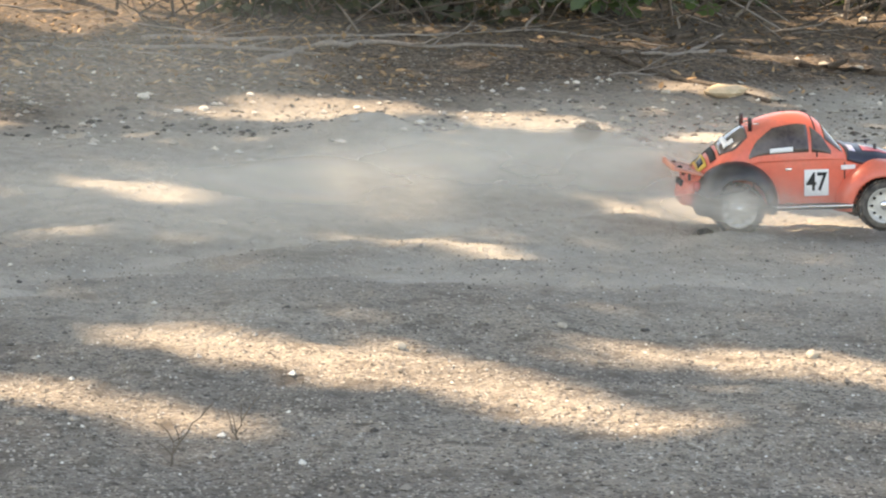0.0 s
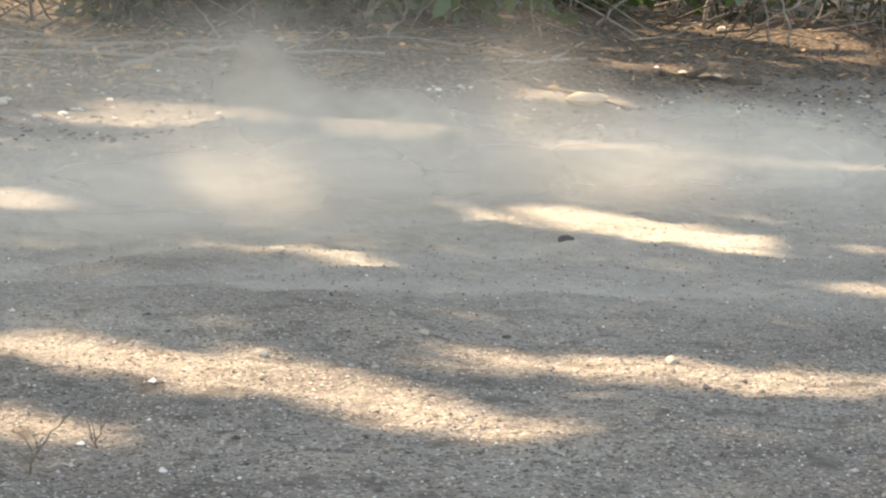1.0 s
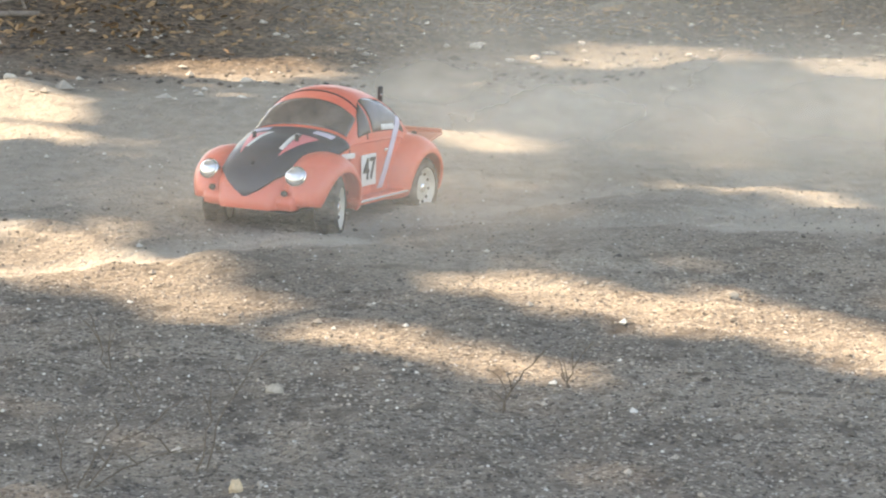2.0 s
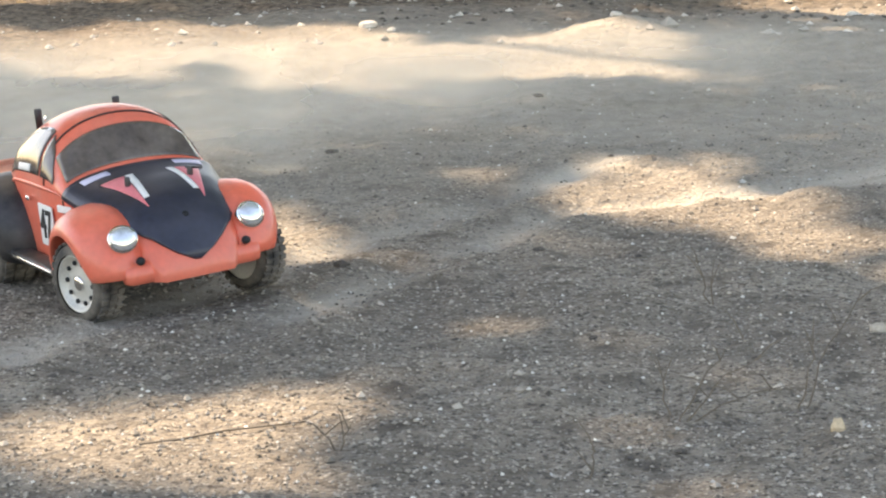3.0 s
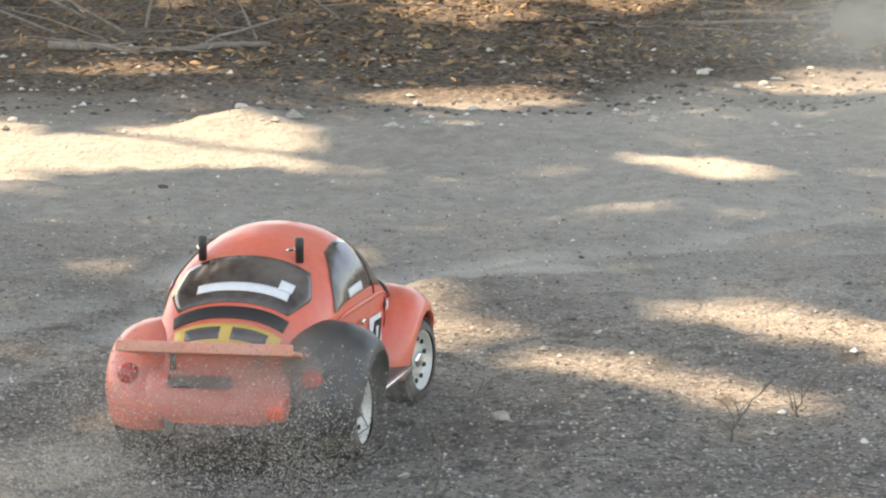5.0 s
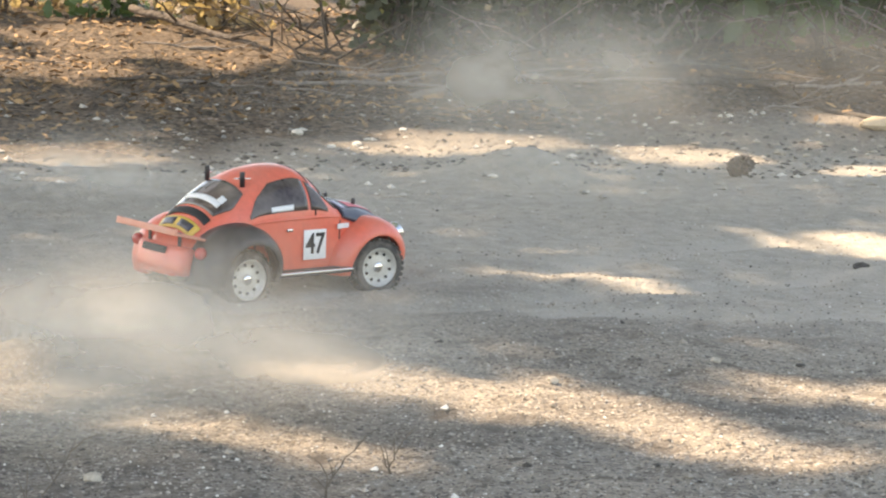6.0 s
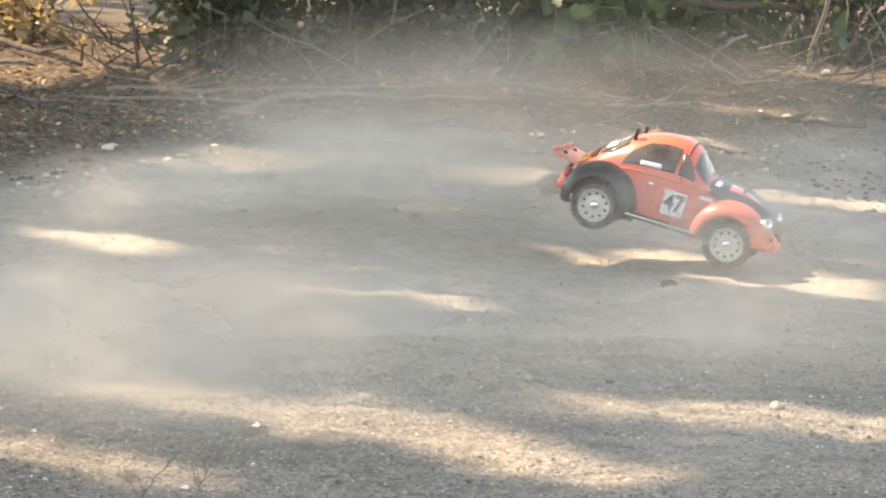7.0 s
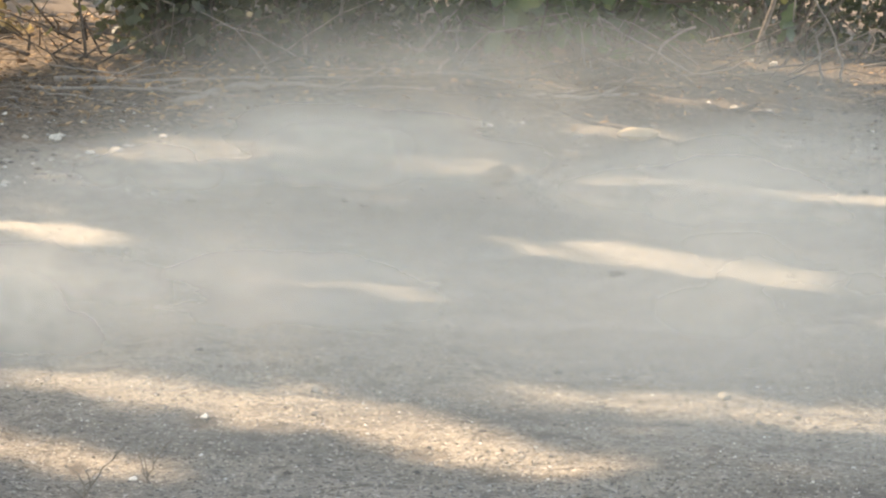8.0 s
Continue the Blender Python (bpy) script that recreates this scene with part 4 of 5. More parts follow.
def leafy_branch(x, y, z, label, seed):
    """A drooping end of a branch with a few large lobed leaves."""
    rng = random.Random(seed)
    thing = tagged(new("leafy_branch"), label, "branch", group="drooping branches")
    thing.matrix_basis = pose(x, y, height(x, y))
    path = bent(((0.12, 0.55, -0.02), (0.16, 0.40, 0.55), (0.05, 0.15, z + 0.30), (0, 0, z)), 4, 0.012, rng)
    raw("stem", *tube(path, 0.010, 0.003, 6, 0.1, rng), DEADWOOD, thing, "", True)
    for k in range(9):
        p = path[-1 - rng.randrange(0, 4)]
        d = Vector((rng.uniform(-1, 1), rng.uniform(-0.6, 0.2), rng.uniform(-1.0, 0.1))).normalized()
        nrm = d.cross(Vector((rng.uniform(-1, 1), rng.uniform(-0.3, 0.3), rng.uniform(-0.4, 0.4)))).normalized()
        ln = rng.uniform(0.08, 0.145)
        raw("leaf", *lobed_leaf(p, d, nrm, ln, ln * 0.42, rng), LEAF, thing)


leafy_branch(2.38, 7.00, 0.16, "drooping branch end with large bright green lobed leaves", 1)
leafy_branch(3.47, 7.00, 0.22, "drooping branch end with sunlit green leaves", 2)
leafy_branch(1.85, 7.05, 0.33, "drooping branch end with shaded green leaves", 3)
leafy_branch(0.42, 7.95, 0.20, "low branch end with bright green leaves", 4)


def root_snag(x, y):
    """An uprooted stump end: a short log with bare roots reaching down."""
    rng = random.Random(8)
    thing = tagged(new("root_snag"), "grey snag of dead wood with bare roots hanging down", "dead wood")
    thing.matrix_basis = pose(x, y, height(x, y))
    raw("log", *tube(bent(((-0.12, 0, 0.235), (0.05, 0.02, 0.22), (0.35, 0.06, 0.21), (0.75, 0.12, 0.22)), 4, 0.012, rng), 0.026, 0.018, 9, 0.25, rng), BARK, thing, "", True)
    for dx, top in ((-0.13, 0.14), (-0.05, 0.16), (0.0, 0.2), (0.045, 0.15), (0.14, 0.13), (-0.3, 0.13)):
        raw("root", *tube(bent(((0.0, 0, top), (dx * 0.7, -0.01, top * 0.6), (dx, -0.03, -0.01)), 3, 0.008, rng), 0.007, 0.004, 6, 0.15, rng), DEADWOOD, thing, "", True)


root_snag(3.04, 7.86)


def brushwood(count, area, mat, label, seed):
    """A tangle of thin dead twigs along the foot of the shrubs."""
    rng = random.Random(seed)
    pieces = []
    for k in range(count):
        x, y = rng.uniform(*area[:2]), rng.uniform(*area[2:])
        foot = Vector((x, y + 0.12 * x, 0))
        foot.z = height(foot.x, foot.y) + rng.uniform(0, 0.06)
        d = Vector((rng.gauss(0, 1), rng.gauss(0, 0.5), abs(rng.gauss(0, 0.55)))).normalized()
        ln = rng.uniform(0.12, 0.5)
        bow = Vector((rng.gauss(0, 0.06), rng.gauss(0, 0.04), rng.uniform(-0.02, 0.08)))
        pieces.append(tube((foot, foot + d * ln * 0.35 + bow * 0.7, foot + d * ln * 0.7 + bow, foot + d * ln), rng.uniform(0.002, 0.0055), 0.0012, 5, 0.1, rng))
    tagged(raw("brushwood", *join(pieces), mat, smooth=True), label, "brushwood", kind="stuff")


brushwood(170, (0.75, 4.6, 6.45, 7.3), BARK, "tangle of thin dark dead twigs under the shrubs", 1)
brushwood(40, (0.75, 4.6, 6.3, 7.3), DEADWOOD, "scattered pale dead twigs under the shrubs", 3)
brushwood(60, (-2.2, -0.2, 5.6, 7.0), DEADWOOD, "loose dead twigs on the sunny bank", 2)


def scatter(name, count, area, size, mat, label, category, seed, flat=0.7, near=True):
    """Loose bits strewn over the ground, thicker near the track."""
    rng = random.Random(seed)
    x0, x1, y0, y1 = area
    verts, faces = [], []
    made = 0
    while made < count:
        y = y0 * (y1 / y0) ** rng.random() if near else rng.uniform(y0, y1)
        x = rng.uniform(x0, x1) * (y / y1 * 0.85 + 0.15 if near else 1)
        s = size * rng.uniform(0.4, 1.0) ** 1.5 * 1.0 * (2.2 if rng.random() < 0.02 else 1)
        z = height(x, y) + s * flat * 0.3
        o = len(verts)
        t = rng.uniform(0, math.pi)
        c, sn = math.cos(t) * s, math.sin(t) * s
        j = lambda: rng.uniform(0.7, 1.3)
        verts += [(x + c * j(), y + sn * j(), z), (x - sn * j(), y + c * j(), z), (x - c * j(), y - sn * j(), z), (x + sn * j(), y - c * j(), z), (x + s * rng.uniform(-0.4, 0.4), y, z + s * flat * j()), (x, y, z - s * flat)]
        faces += [(o, o + 1, o + 4), (o + 1, o + 2, o + 4), (o + 2, o + 3, o + 4), (o + 3, o, o + 4), (o + 1, o, o + 5), (o + 2, o + 1, o + 5), (o + 3, o + 2, o + 5), (o, o + 3, o + 5)]
        made += 1
    tagged(raw(name, verts, faces, mat), label, category, kind="stuff")


scatter("grit", 34000, (-2.6, 4.4, 1.35, 6.6), 0.0023, GRIT, "loose grey and tan grit over the dirt", "gravel", 1)
scatter("gravel", 4500, (-1.6, 2.6, 1.35, 3.6), 0.0030, GRIT, "scattered small gravel over the dirt", "gravel", 2)
scatter("quartz_chips", 3200, (-2.6, 4.4, 1.35, 6.6), 0.0026, CHALK, "scattered white stone chips on the dirt", "gravel", 3)
scatter("dark_crumbs", 7000, (-1.6, 2.4, 1.30, 3.2), 0.0026, DARKSTONE, "dark crumbs of bark and soil", "debris", 4, 0.5)
scatter("near_gravel", 17000, (-1.5, 2.2, 1.30, 2.5), 0.0026, GRIT, "coarse loose gravel on bare dirt", "gravel", 6)
scatter("stone_flakes", 260, (1.3, 3.3, 4.3, 5.5), 0.018, PALE, "flat pale stone flakes beside the track", "gravel", 7, 0.35, False)
scatter("wood_crumbs", 5000, (0.2, 4.0, 4.9, 6.6), 0.007, DEADWOOD, "crumbs of bark and dead wood on the mould", "debris", 8, 0.4, False)
scatter("soil_clods", 2500, (-1.0, 4.0, 4.6, 6.5), 0.010, DARKSTONE, "dark clods of soil along the track edge", "debris", 9, 0.5, False)
scatter("rubble", 600, (-1.6, 3.4, 4.2, 5.9), 0.013, STONE, "pale stony rubble along the track edge", "gravel", 5, 0.6, False)


def litter(count, area, mat, label, seed):
    rng = random.Random(seed)
    pieces = []
    for k in range(count):
        x, y = rng.uniform(*area[:2]), rng.uniform(*area[2:])
        d = Vector((rng.gauss(0, 1), rng.gauss(0, 1), rng.gauss(0, 0.25))).normalized()
        nrm = (Vector((0, 0, 1)) + Vector((rng.gauss(0, 0.4), rng.gauss(0, 0.4), 0))).normalized()
        s = rng.uniform(0.015, 0.038)
        pieces.append(lobed_leaf(Vector((x, y, height(x, y) + rng.uniform(0.004, 0.02))), d, nrm, s, s * rng.uniform(0.25, 0.5), rng))
    tagged(raw("leaf_litter", *join(pieces), mat), label, "leaf litter", kind="stuff")


litter(3200, (-0.6, 4.4, 6.6, 9.4), LITTER, "brown dry leaf litter under the bushes", 1)
litter(500, (0.2, 3.8, 5.7, 6.9), LITTER, "sparse brown leaf litter on dark mould", 2)
litter(1500, (-0.8, 1.5, 5.5, 6.9), LITTER, "thin brown leaf litter along the edge of the track", 4)
litter(2600, (-3.2, 0.4, 5.1, 8.6), LITTER, "orange-brown dry leaves on the bank", 3)


# ---------------------------------------------------------------- dust
# puffs of dust: x, y, z, half width, half height, thickness class, seconds at which it rises and settles
FIRST_DUST = ((0.31, 3.17, 0.04, 0.50, 0.13, 2, -1, 2.4), (0.64, 3.26, 0.05, 0.5, 0.14, 2, -1, 2.5), (1.0, 3.46, 0.05, 0.45, 0.15, 2, -1, 2.5), (1.24, 3.43, 0.05, 0.34, 0.14, 1, -1, 2.9), (0.50, 3.02, 0.03, 0.42, 0.10, 1, -1, 1.9), (1.36, 3.14, 0.05, 0.24, 0.09, 2, -1, 0.9),
    (0.86, 3.06, 0.02, 0.50, 0.08, 1, -1, 2.2), (1.28, 3.05, 0.06, 0.24, 0.08, 1, -1, 1.0), (1.84, 3.87, 0.06, 0.35, 0.17, 2, 0.2, 2.2), (1.98, 3.6, 0.06, 0.29, 0.17, 1, 0.3, 2.2),
    (1.03, 3.6, 0.2, 0.56, 0.32, 0, 0.5, 2.0), (1.94, 3.87, 0.06, 0.54, 0.17, 1, 0.6, 2.6), (1.47, 3.6, 0.21, 0.58, 0.3, 3, 1.0, 2.7))
RETURN_DUST = ((1.38, 3.04, 0.04, 0.28, 0.11, 1, 1.3, 2.8), (0.99, 3.33, 0.06, 0.36, 0.17, 2, 1.4, 2.8), (0.54, 3.23, 0.07, 0.39, 0.18, 2, 1.65, 2.9), (0.9, 3.43, 0.07, 0.44, 0.21, 1, 1.65, 2.9),
    (0.17, 2.96, 0.03, 0.21, 0.1, 2, 1.95, 2.9), (0.47, 3.61, 0.07, 0.45, 0.19, 1, 1.8, 3.0), (0.77, 2.5, 0.17, 0.49, 0.23, 3, 1.2, 3.2), (0.15, 2.5, 0.11, 0.47, 0.21, 3, 1.5, 3.2),
    (1.01, 4.6, 0.12, 1.16, 0.32, 3, 1.0, 3.4), (0.54, 4.4, 0.13, 0.94, 0.3, 3, -1, 3.0))
BEND_DUST = ((-0.87, 2.7, 0.09, 0.53, 0.17, 1, 2.5, 4.5), (-0.37, 3.4, 0.04, 0.51, 0.13, 1, 2.5, 4.9), (-0.89, 2.35, 0.06, 0.27, 0.1, 1, 2.7, 4.4), (-0.73, 3.2, 0.09, 0.39, 0.13, 0, 3.2, 5.2),
    (0.06, 3.4, 0.05, 0.51, 0.1, 0, 3.6, 5.4), (-0.94, 2.4, 0.1, 0.23, 0.11, 1, 3.2, 5.0), (1.6, 3.3, 0.09, 0.62, 0.17, 1, 0.5, 2.8), (0.76, 3.3, 0.08, 0.72, 0.16, 0, 0.2, 2.6),
    (1.22, 3.6, 0.07, 0.68, 0.18, 1, -1, 2.4))
TURN_DUST = ((-0.86, 2.71, 0.05, 0.39, 0.15, 1, 2.6, 4.0), (-0.61, 3.03, 0.05, 0.37, 0.14, 1, 2.5, 4.2), (-0.24, 3.43, 0.04, 0.46, 0.12, 1, 2.3, 4.6), (-1.4, 3.2, 0.05, 0.37, 0.15, 1, 2.6, 4.2),
    (-0.77, 1.62, 0.01, 0.14, 0.05, 1, 3.2, 4.6), (-1.05, 2.83, 0.04, 0.34, 0.12, 1, 3.4, 4.9), (-0.88, 3.53, 0.05, 0.18, 0.16, 0, 3.3, 5.0), (-0.25, 4.0, 0.12, 0.32, 0.11, 0, 3.4, 5.0),
    (-0.37, 4.2, 0.15, 0.45, 0.16, 1, 3.6, 5.2), (-0.78, 3.6, 0.14, 0.6, 0.19, 1, 3.9, 5.3), (0.36, 3.8, 0.06, 0.49, 0.12, 0, 4.1, 5.4), (-0.31, 3.3, 0.06, 0.5, 0.13, 0, 3.9, 5.3),
    (0.26, 3.75, 0.03, 0.4, 0.09, 0, 3.6, 5.2), (-0.41, 1.52, 0.04, 0.17, 0.05, 2, 4.2, 5.6), (-0.36, 1.31, 0.10, 0.16, 0.11, 2, 4.35, 5.4))
RUN_DUST = ((-0.33, 1.56, 0.06, 0.16, 0.06, 2, 4.45, 5.7), (-0.16, 1.74, 0.06, 0.20, 0.11, 1, 4.85, 6.1), (-0.02, 2.0, 0.06, 0.24, 0.12, 1, 5.1, 6.6), (-0.05, 2.5, -0.01, 0.29, 0.13, 1, 5.2, 7.6), (0.09, 2.2, 0.0, 0.26, 0.14, 1, 5.2, 8.5), (0.0, 2.05, 0.05, 0.28, 0.16, 1, 5.3, 7.6), (0.95, 4.2, 0.23, 0.4, 0.24, 0, 4.8, 7.5),
    (0.1, 3.86, 0.05, 0.3, 0.16, 1, 5.6, 6.9), (0.05, 2.4, 0.03, 0.26, 0.19, 1, 5.6, 8.5), (0.52, 3.67, 0.05, 0.34, 0.14, 2, 6.1, 8.5), (0.25, 2.1, 0.06, 0.32, 0.15, 0, 5.9, 8.5),
    (0.71, 3.1, 0.12, 0.38, 0.17, 3, 6.1, 7.2), (1.23, 4.9, 0.17, 1.08, 0.30, 3, 4.9, 9.5), (1.19, 4.0, 0.01, 1.04, 0.25, 3, 4.8, 9.5))
HAZE_DUST = ((1.09, 2.3, 0.05, 0.42, 0.24, 0, 6.5, 9.5), (1.88, 4.0, 0.19, 0.59, 0.19, 3, 6.5, 9.5), (1.28, 2.8, 0.02, 0.53, 0.25, 0, 7.2, 9.5), (1.43, 3.2, 0.13, 0.5, 0.16, 0, 6.9, 9.5),
    (1.83, 4.2, 0.21, 0.97, 0.26, 3, 7.2, 9.5), (0.08, 2.3, 0.04, 0.27, 0.16, 1, 5.3, 9.5), (0.27, 2.6, 0.07, 0.31, 0.16, 1, 6.0, 9.5), (0.81, 3.8, 0.07, 0.69, 0.19, 3, 5.0, 9.5),
    (0.59, 3.1, 0.16, 0.56, 0.19, 3, 7.2, 9.5), (0.94, 2.1, 0.02, 0.43, 0.17, 0, 7.2, 9.5))
LAST_DUST = ((0.55, 3.91, 0.05, 0.36, 0.15, 2, 6.3, 9), (0.95, 4.04, 0.06, 0.56, 0.19, 2, 6.45, 9), (0.51, 2.45, 0.06, 0.54, 0.18, 0, 6.3, 9), (1.18, 4.28, 0.08, 0.79, 0.24, 1, 6.8, 9),
    (1.63, 3.69, 0.05, 0.54, 0.16, 2, 7.0, 9), (1.04, 3.8, 0.25, 0.59, 0.18, 3, 6.8, 9), (0.39, 2.0, 0.08, 0.51, 0.17, 3, 6.8, 9), (0.45, 1.62, 0.16, 0.75, 0.30, 3, 6.9, 9.5), (0.95, 1.75, 0.15, 0.75, 0.30, 3, 7.1, 9.5), (0.75, 1.9, 0.14, 0.9, 0.30, 3, 7.2, 9.5), (2.0, 4.13, 0.07, 0.49, 0.19, 1, 7.4, 9),
    (0.79, 2.7, 0.06, 0.81, 0.23, 3, 7.3, 9), (1.88, 5.0, 0.22, 1.32, 0.33, 3, 5.6, 9.5))
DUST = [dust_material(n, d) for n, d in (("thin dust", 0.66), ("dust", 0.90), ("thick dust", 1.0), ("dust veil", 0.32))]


def puff_mesh(seed):
    """A billow: a bowed, lumpy veil, open towards the back."""
    rng = random.Random(seed)
    o = Vector((rng.uniform(0, 30), 0, rng.uniform(0, 30)))
    n, m = 20, 16
    verts, faces = [], []
    for j in range(m + 1):
        for i in range(n + 1):
            x, z = 2 * i / n - 1, 2 * j / m - 1
            y = 0.26 * (x * x - 1) + 0.08 * z * z + 0.09 * noise.noise(Vector((x * 1.3, 0, z * 0.9)) + o)
            verts.append((x, y, z))
    for j in range(m):
        for i in range(n):
            x, z = (i + 0.5) * 2 / n - 1, (j + 0.5) * 2 / m - 1
            if x * x + z * z < 1.15:
                a = j * (n + 1) + i
                faces.append((a, a + 1, a + n + 2, a + n + 1))
    return verts, faces


PUFFS = []
for label, rows in (("pale dust hanging over the track", FIRST_DUST), ("grey dust thrown up on the way back", RETURN_DUST), ("dust trailing over the inside of the bend", BEND_DUST), ("lingering haze of dust over the ground", HAZE_DUST), ("dust swirling along the bend", TURN_DUST),
                    ("fine dust and grit thrown by the rear wheels", RUN_DUST), ("thick pale dust drifting across the track", LAST_DUST)):
    cloud = tagged(new("dust_cloud"), label, "dust cloud", group="dust clouds")
    for k, (x, y, z, rx, rz, kind, t0, t1) in enumerate(rows):
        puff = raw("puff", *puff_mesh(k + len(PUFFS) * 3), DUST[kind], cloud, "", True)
        puff.scale = (rx, 0.35 * rx, rz)
        PUFFS.append((puff, x, y, z, rz, t0, t1))


def grit_spray():
    """Grit flung up behind the driven wheels: a fan of separate grains."""
    rng = random.Random(12)
    verts, faces = [], []
    for k in range(16000):
        u, side = rng.random() ** 0.7, rng.choice((-1, 1))
        x, y = -0.26 * u, side * 0.075 + rng.gauss(0, 0.018 + 0.05 * u)
        z = 0.17 * u ** 0.6 * rng.random() ** 1.4 + 0.004
        s = rng.uniform(0.0003, 0.0009)
        o = len(verts)
        verts += [(x + s, y, z), (x - s * 0.6, y + s, z), (x - s * 0.6, y - s, z), (x, y, z + s * 1.4)]
        faces += [(o, o + 1, o + 3), (o + 1, o + 2, o + 3), (o + 2, o, o + 3), (o, o + 2, o + 1)]
    return tagged(raw("grit_spray", verts, faces, GRIT), "spray of tan grit flung by the rear wheels", "grit spray")


SPRAY = grit_spray()


def puff_rows(x, y, z, rz, t0, t1):
    """Rises out of the ground as the wheels pass, drifts and settles."""
    low = -1.15 * rz - 0.12
    turn = -math.degrees(math.atan2(x, y))
    keys = {}
    for t in [0, 8] + [v for v in (t0 - 0.35, t0 - 0.1, t0 + 0.15, t0 + 0.6, t1 - 0.8, t1) if 0 < v < 8]:
        up = np.interp(t, (t0 - 0.35, t0 - 0.1, t0 + 0.15, t1 - 0.8, t1), (0, 0.65, 1, 1, 0)) if t0 > 0 else np.interp(t, (t1 - 0.8, t1), (1, 0))
        keys[round(t, 2)] = pose(x + 0.05 * (t - max(t0, 0)), y, low + (z - low) * up + 0.012 * up * (t - max(t0, 0)), 0, 0, turn)
    return sorted(keys.items())


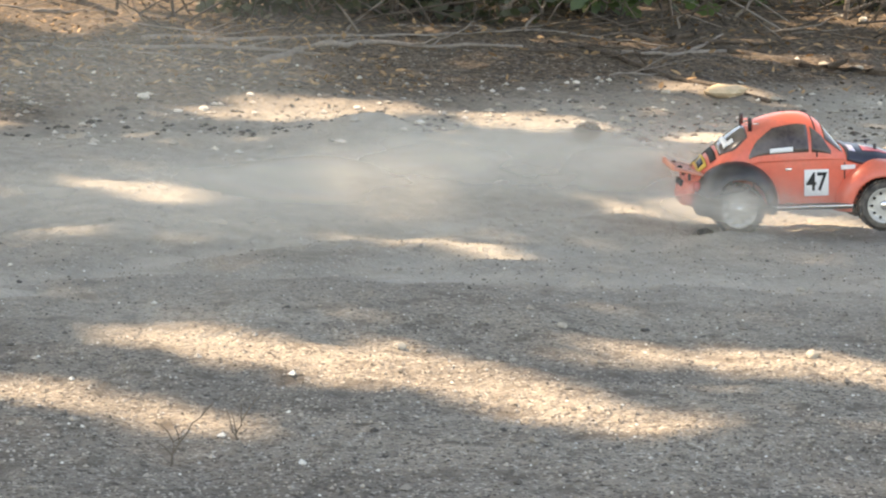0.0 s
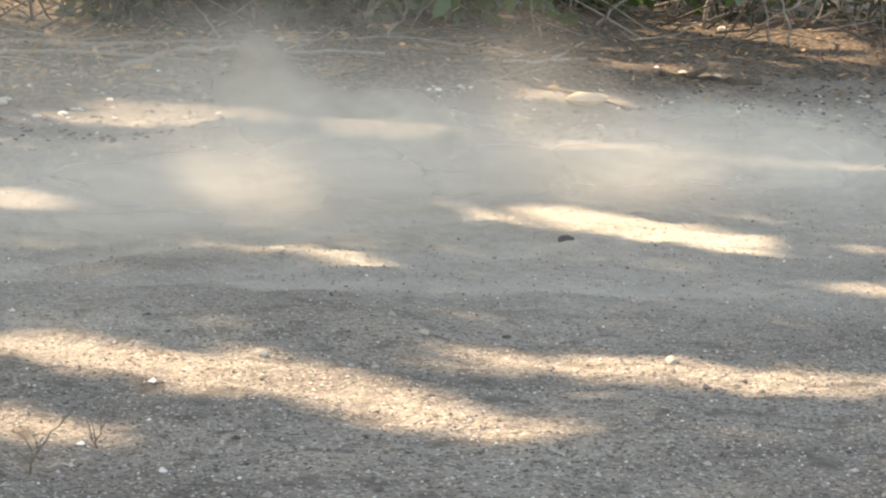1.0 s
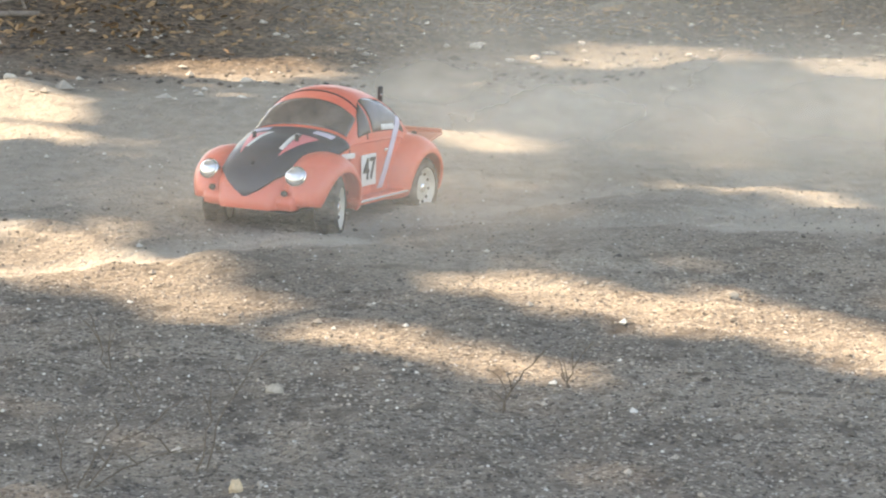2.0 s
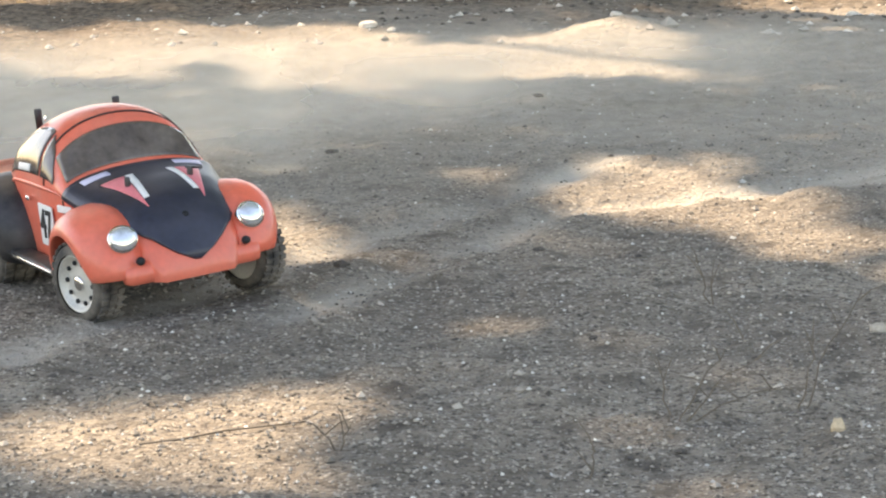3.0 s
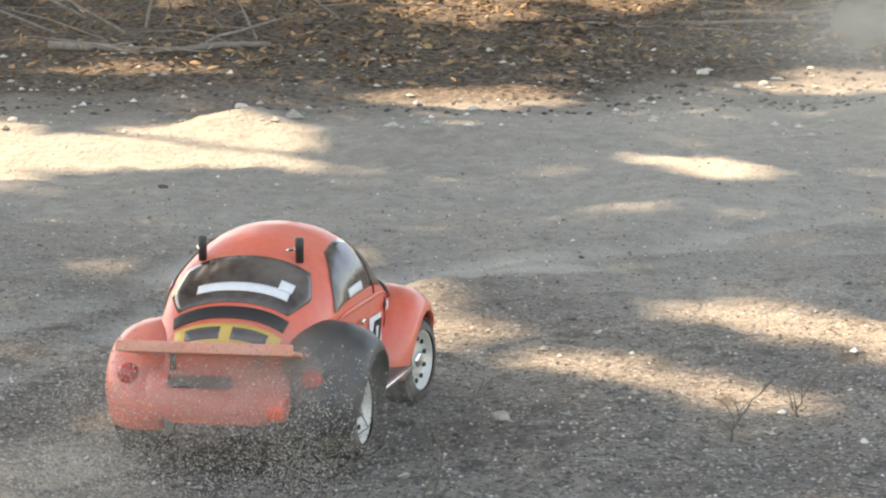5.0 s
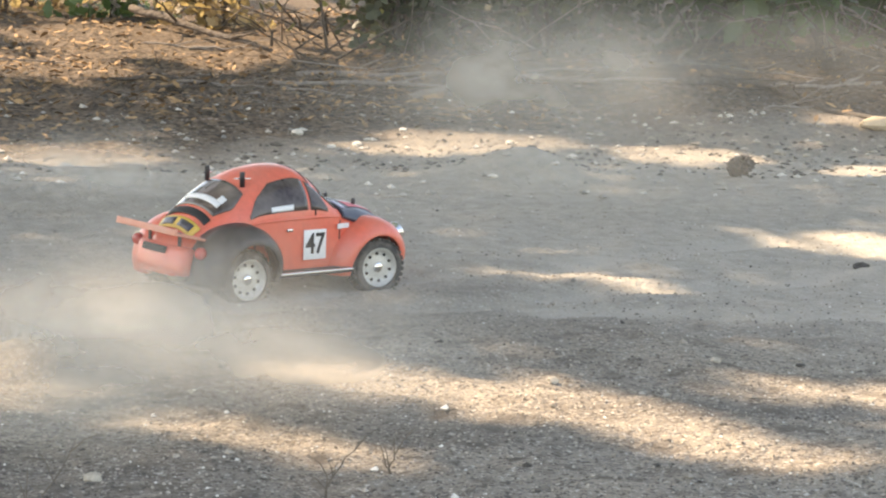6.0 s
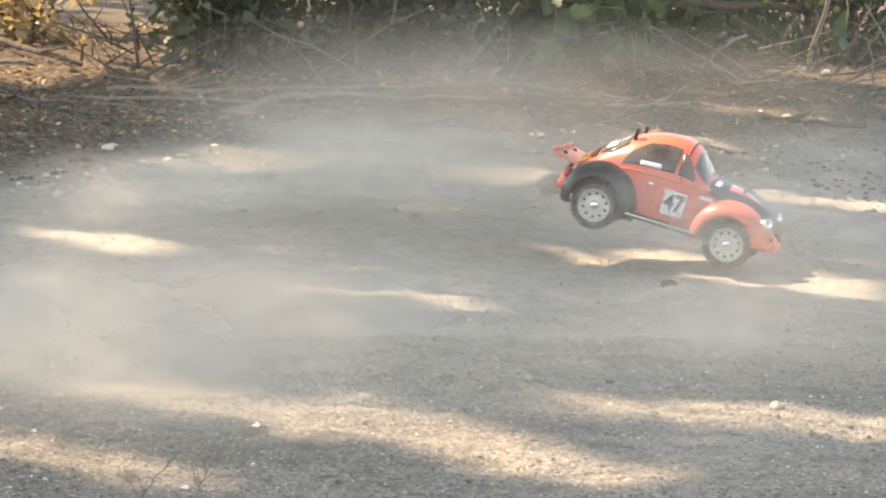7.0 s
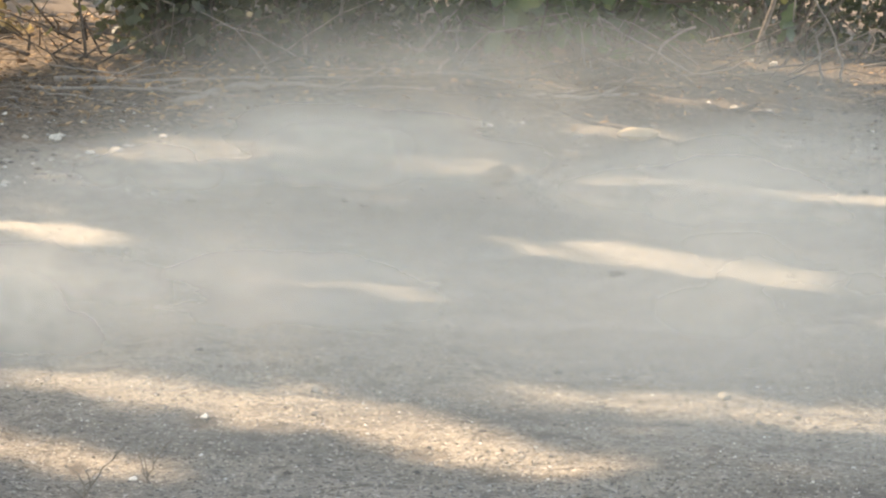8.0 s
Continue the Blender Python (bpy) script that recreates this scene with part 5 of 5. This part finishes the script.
# ---------------------------------------------------------------- what moves
# seconds, x, y, heading, pitch (nose up), roll (to the right), lift, steering
CAR_ROWS = ((0, 1.512, 3.29, -13, 4, 0, 0.016, 0), (0.1, 1.685, 3.38, -14, 3, 0, 0.010, -4), (0.2, 1.875, 3.46, -17, 1, 0, 0, -8), (0.35, 2.16, 3.53, -22, 0, 0, 0, -14),
            (0.5, 2.42, 3.48, -34, 0, 0, 0, -20), (0.7, 2.58, 3.26, -78, 0, 0, 0, -22), (0.85, 2.46, 3.03, -128, 0, 0, 0, -20), (1, 2.1, 2.9, -172, 0, 0, 0, -12),
            (1.2, 1.56, 2.84, -191, 0, 0, 0, 4), (1.3, 1.308, 2.835, -189, -1.5, -1, 0.002, 8), (1.4, 1.062, 2.8, -178, -0.3, -0.7, 0.008, 12), (1.5, 0.92, 2.883, -170.6, -1.2, -0.9, -0.002, 14),
            (1.6, 0.763, 2.977, -161.8, -3, -0.6, -0.009, 16), (1.8, 0.439, 3.027, -139.5, 0.3, 0, -0.015, 18), (2, 0.153, 2.98, -123.6, 0.6, 0.2, -0.012, 20), (2.2, -0.104, 2.834, -109.2, -0.1, 1.9, -0.004, 20),
            (2.5, -0.42, 2.6, -87, 0, 2, 0, 20), (2.8, -0.63, 2.29, -63, 0, 3, 0, 18), (3.05, -0.725, 2.06, -46, 1, 3.5, 0, 14), (3.3, -0.740, 1.843, -29.3, 1.8, 3.9, 0.001, 10),
            (3.5, -0.746, 1.719, -7.2, 3.2, 3.4, -0.002, -2), (3.8, -0.702, 1.595, 31.5, 1.3, 0.3, 0.003, -8), (4, -0.622, 1.572, 45.2, 0, -1.7, 0.003, -14), (4.2, -0.532, 1.57, 62.2, -1.9, -3.2, 0.007, -12),
            (4.5, -0.382, 1.598, 77.5, -4.5, -3.6, 0.013, -6), (4.7, -0.284, 1.677, 86.9, -4.5, -3.2, 0.009, -6), (5, -0.14, 1.93, 77, -2, -1, 0.004, -8), (5.4, 0.04, 2.4, 59, -1, 0, -0.004, -10),
            (5.8, 0.199, 2.873, 45.3, -0.7, 0, -0.012, -10), (6, 0.356, 3.117, 29.5, 0, 0.6, -0.012, -8), (6.2, 0.531, 3.285, 16.7, -0.8, 1.3, -0.006, -6), (6.3, 0.64, 3.375, 9, -0.3, 1.4, -0.003, -6),
            (6.5, 0.91, 3.583, -20, 2, 1.4, -0.004, -2), (6.7, 1.144, 3.598, -33, -1.6, 1.8, 0.004, 6), (6.8, 1.245, 3.585, -36, -8, 1, 0.022, 6), (6.9, 1.339, 3.557, -37, -13, 0, 0.04, 4),
            (7, 1.424, 3.527, -32, -12.4, -0.5, 0.041, 0), (7.1, 1.525, 3.512, -25, -5, -1, 0.026, 0), (7.2, 1.638, 3.501, -19.4, 2, -1.6, 0.011, 0), (7.3, 1.78, 3.52, -17, 1, -1, 0.004, 0),
            (7.6, 2.18, 3.56, -22, 0, 0, 0, -8), (8, 2.8, 3.42, -40, 0, 0, 0, -15))


def car_pose(t):
    times = [r[0] for r in CAR_ROWS]
    x, y, head, pitch, roll, lift, steer = (np.interp(t, times, [r[k] for r in CAR_ROWS]) for k in range(1, 8))
    return pose(x, y, lift, 0, 0, head) @ pose(0, 0, 0, roll, -pitch, 0), steer


def motions():
    walk(CAR, [(r[0], car_pose(r[0])[0]) for r in CAR_ROWS])
    spins = []
    turn, before = 0.0, None
    for k in range(241):
        t = k / 30
        m, steer = car_pose(t)
        if before is not None:
            turn += min(math.degrees((m.translation - before).length * 1.15 / RADIUS), 80)
        before = m.translation
        spins.append((t, turn, steer))
    for wheel, x, side, steers in zip(WHEELS, (WB, WB, -WB, -WB), (1, -1, 1, -1), (1, 1, 0, 0)):
        walk(wheel, [(t, pose(x * 1.05, side * TRACK * 1.1, RADIUS, 0, 0, s * steers) @ pose(0, 0, 0, 0, a, 0)) for t, a, s in spins])
    # the spray wells up while the wheels dig in on the way out of the bend
    rows = []
    for k in range(81):
        t = k / 10
        m, _ = car_pose(t)
        drop = np.interp(t, (3.9, 4.3, 5.0, 5.5, 5.7, 6.3, 6.8), (-0.35, 0, 0, -0.1, -0.06, -0.08, -0.35))
        rows.append((t, pose(m.translation.x, m.translation.y, drop, 0, 0, math.degrees(m.to_euler().z)) @ pose(-0.13, 0, 0)))
    walk(SPRAY, rows)
    for puff, x, y, z, rz, t0, t1 in PUFFS:
        walk(puff, puff_rows(x, y, z, rz, t0, t1))


motions()
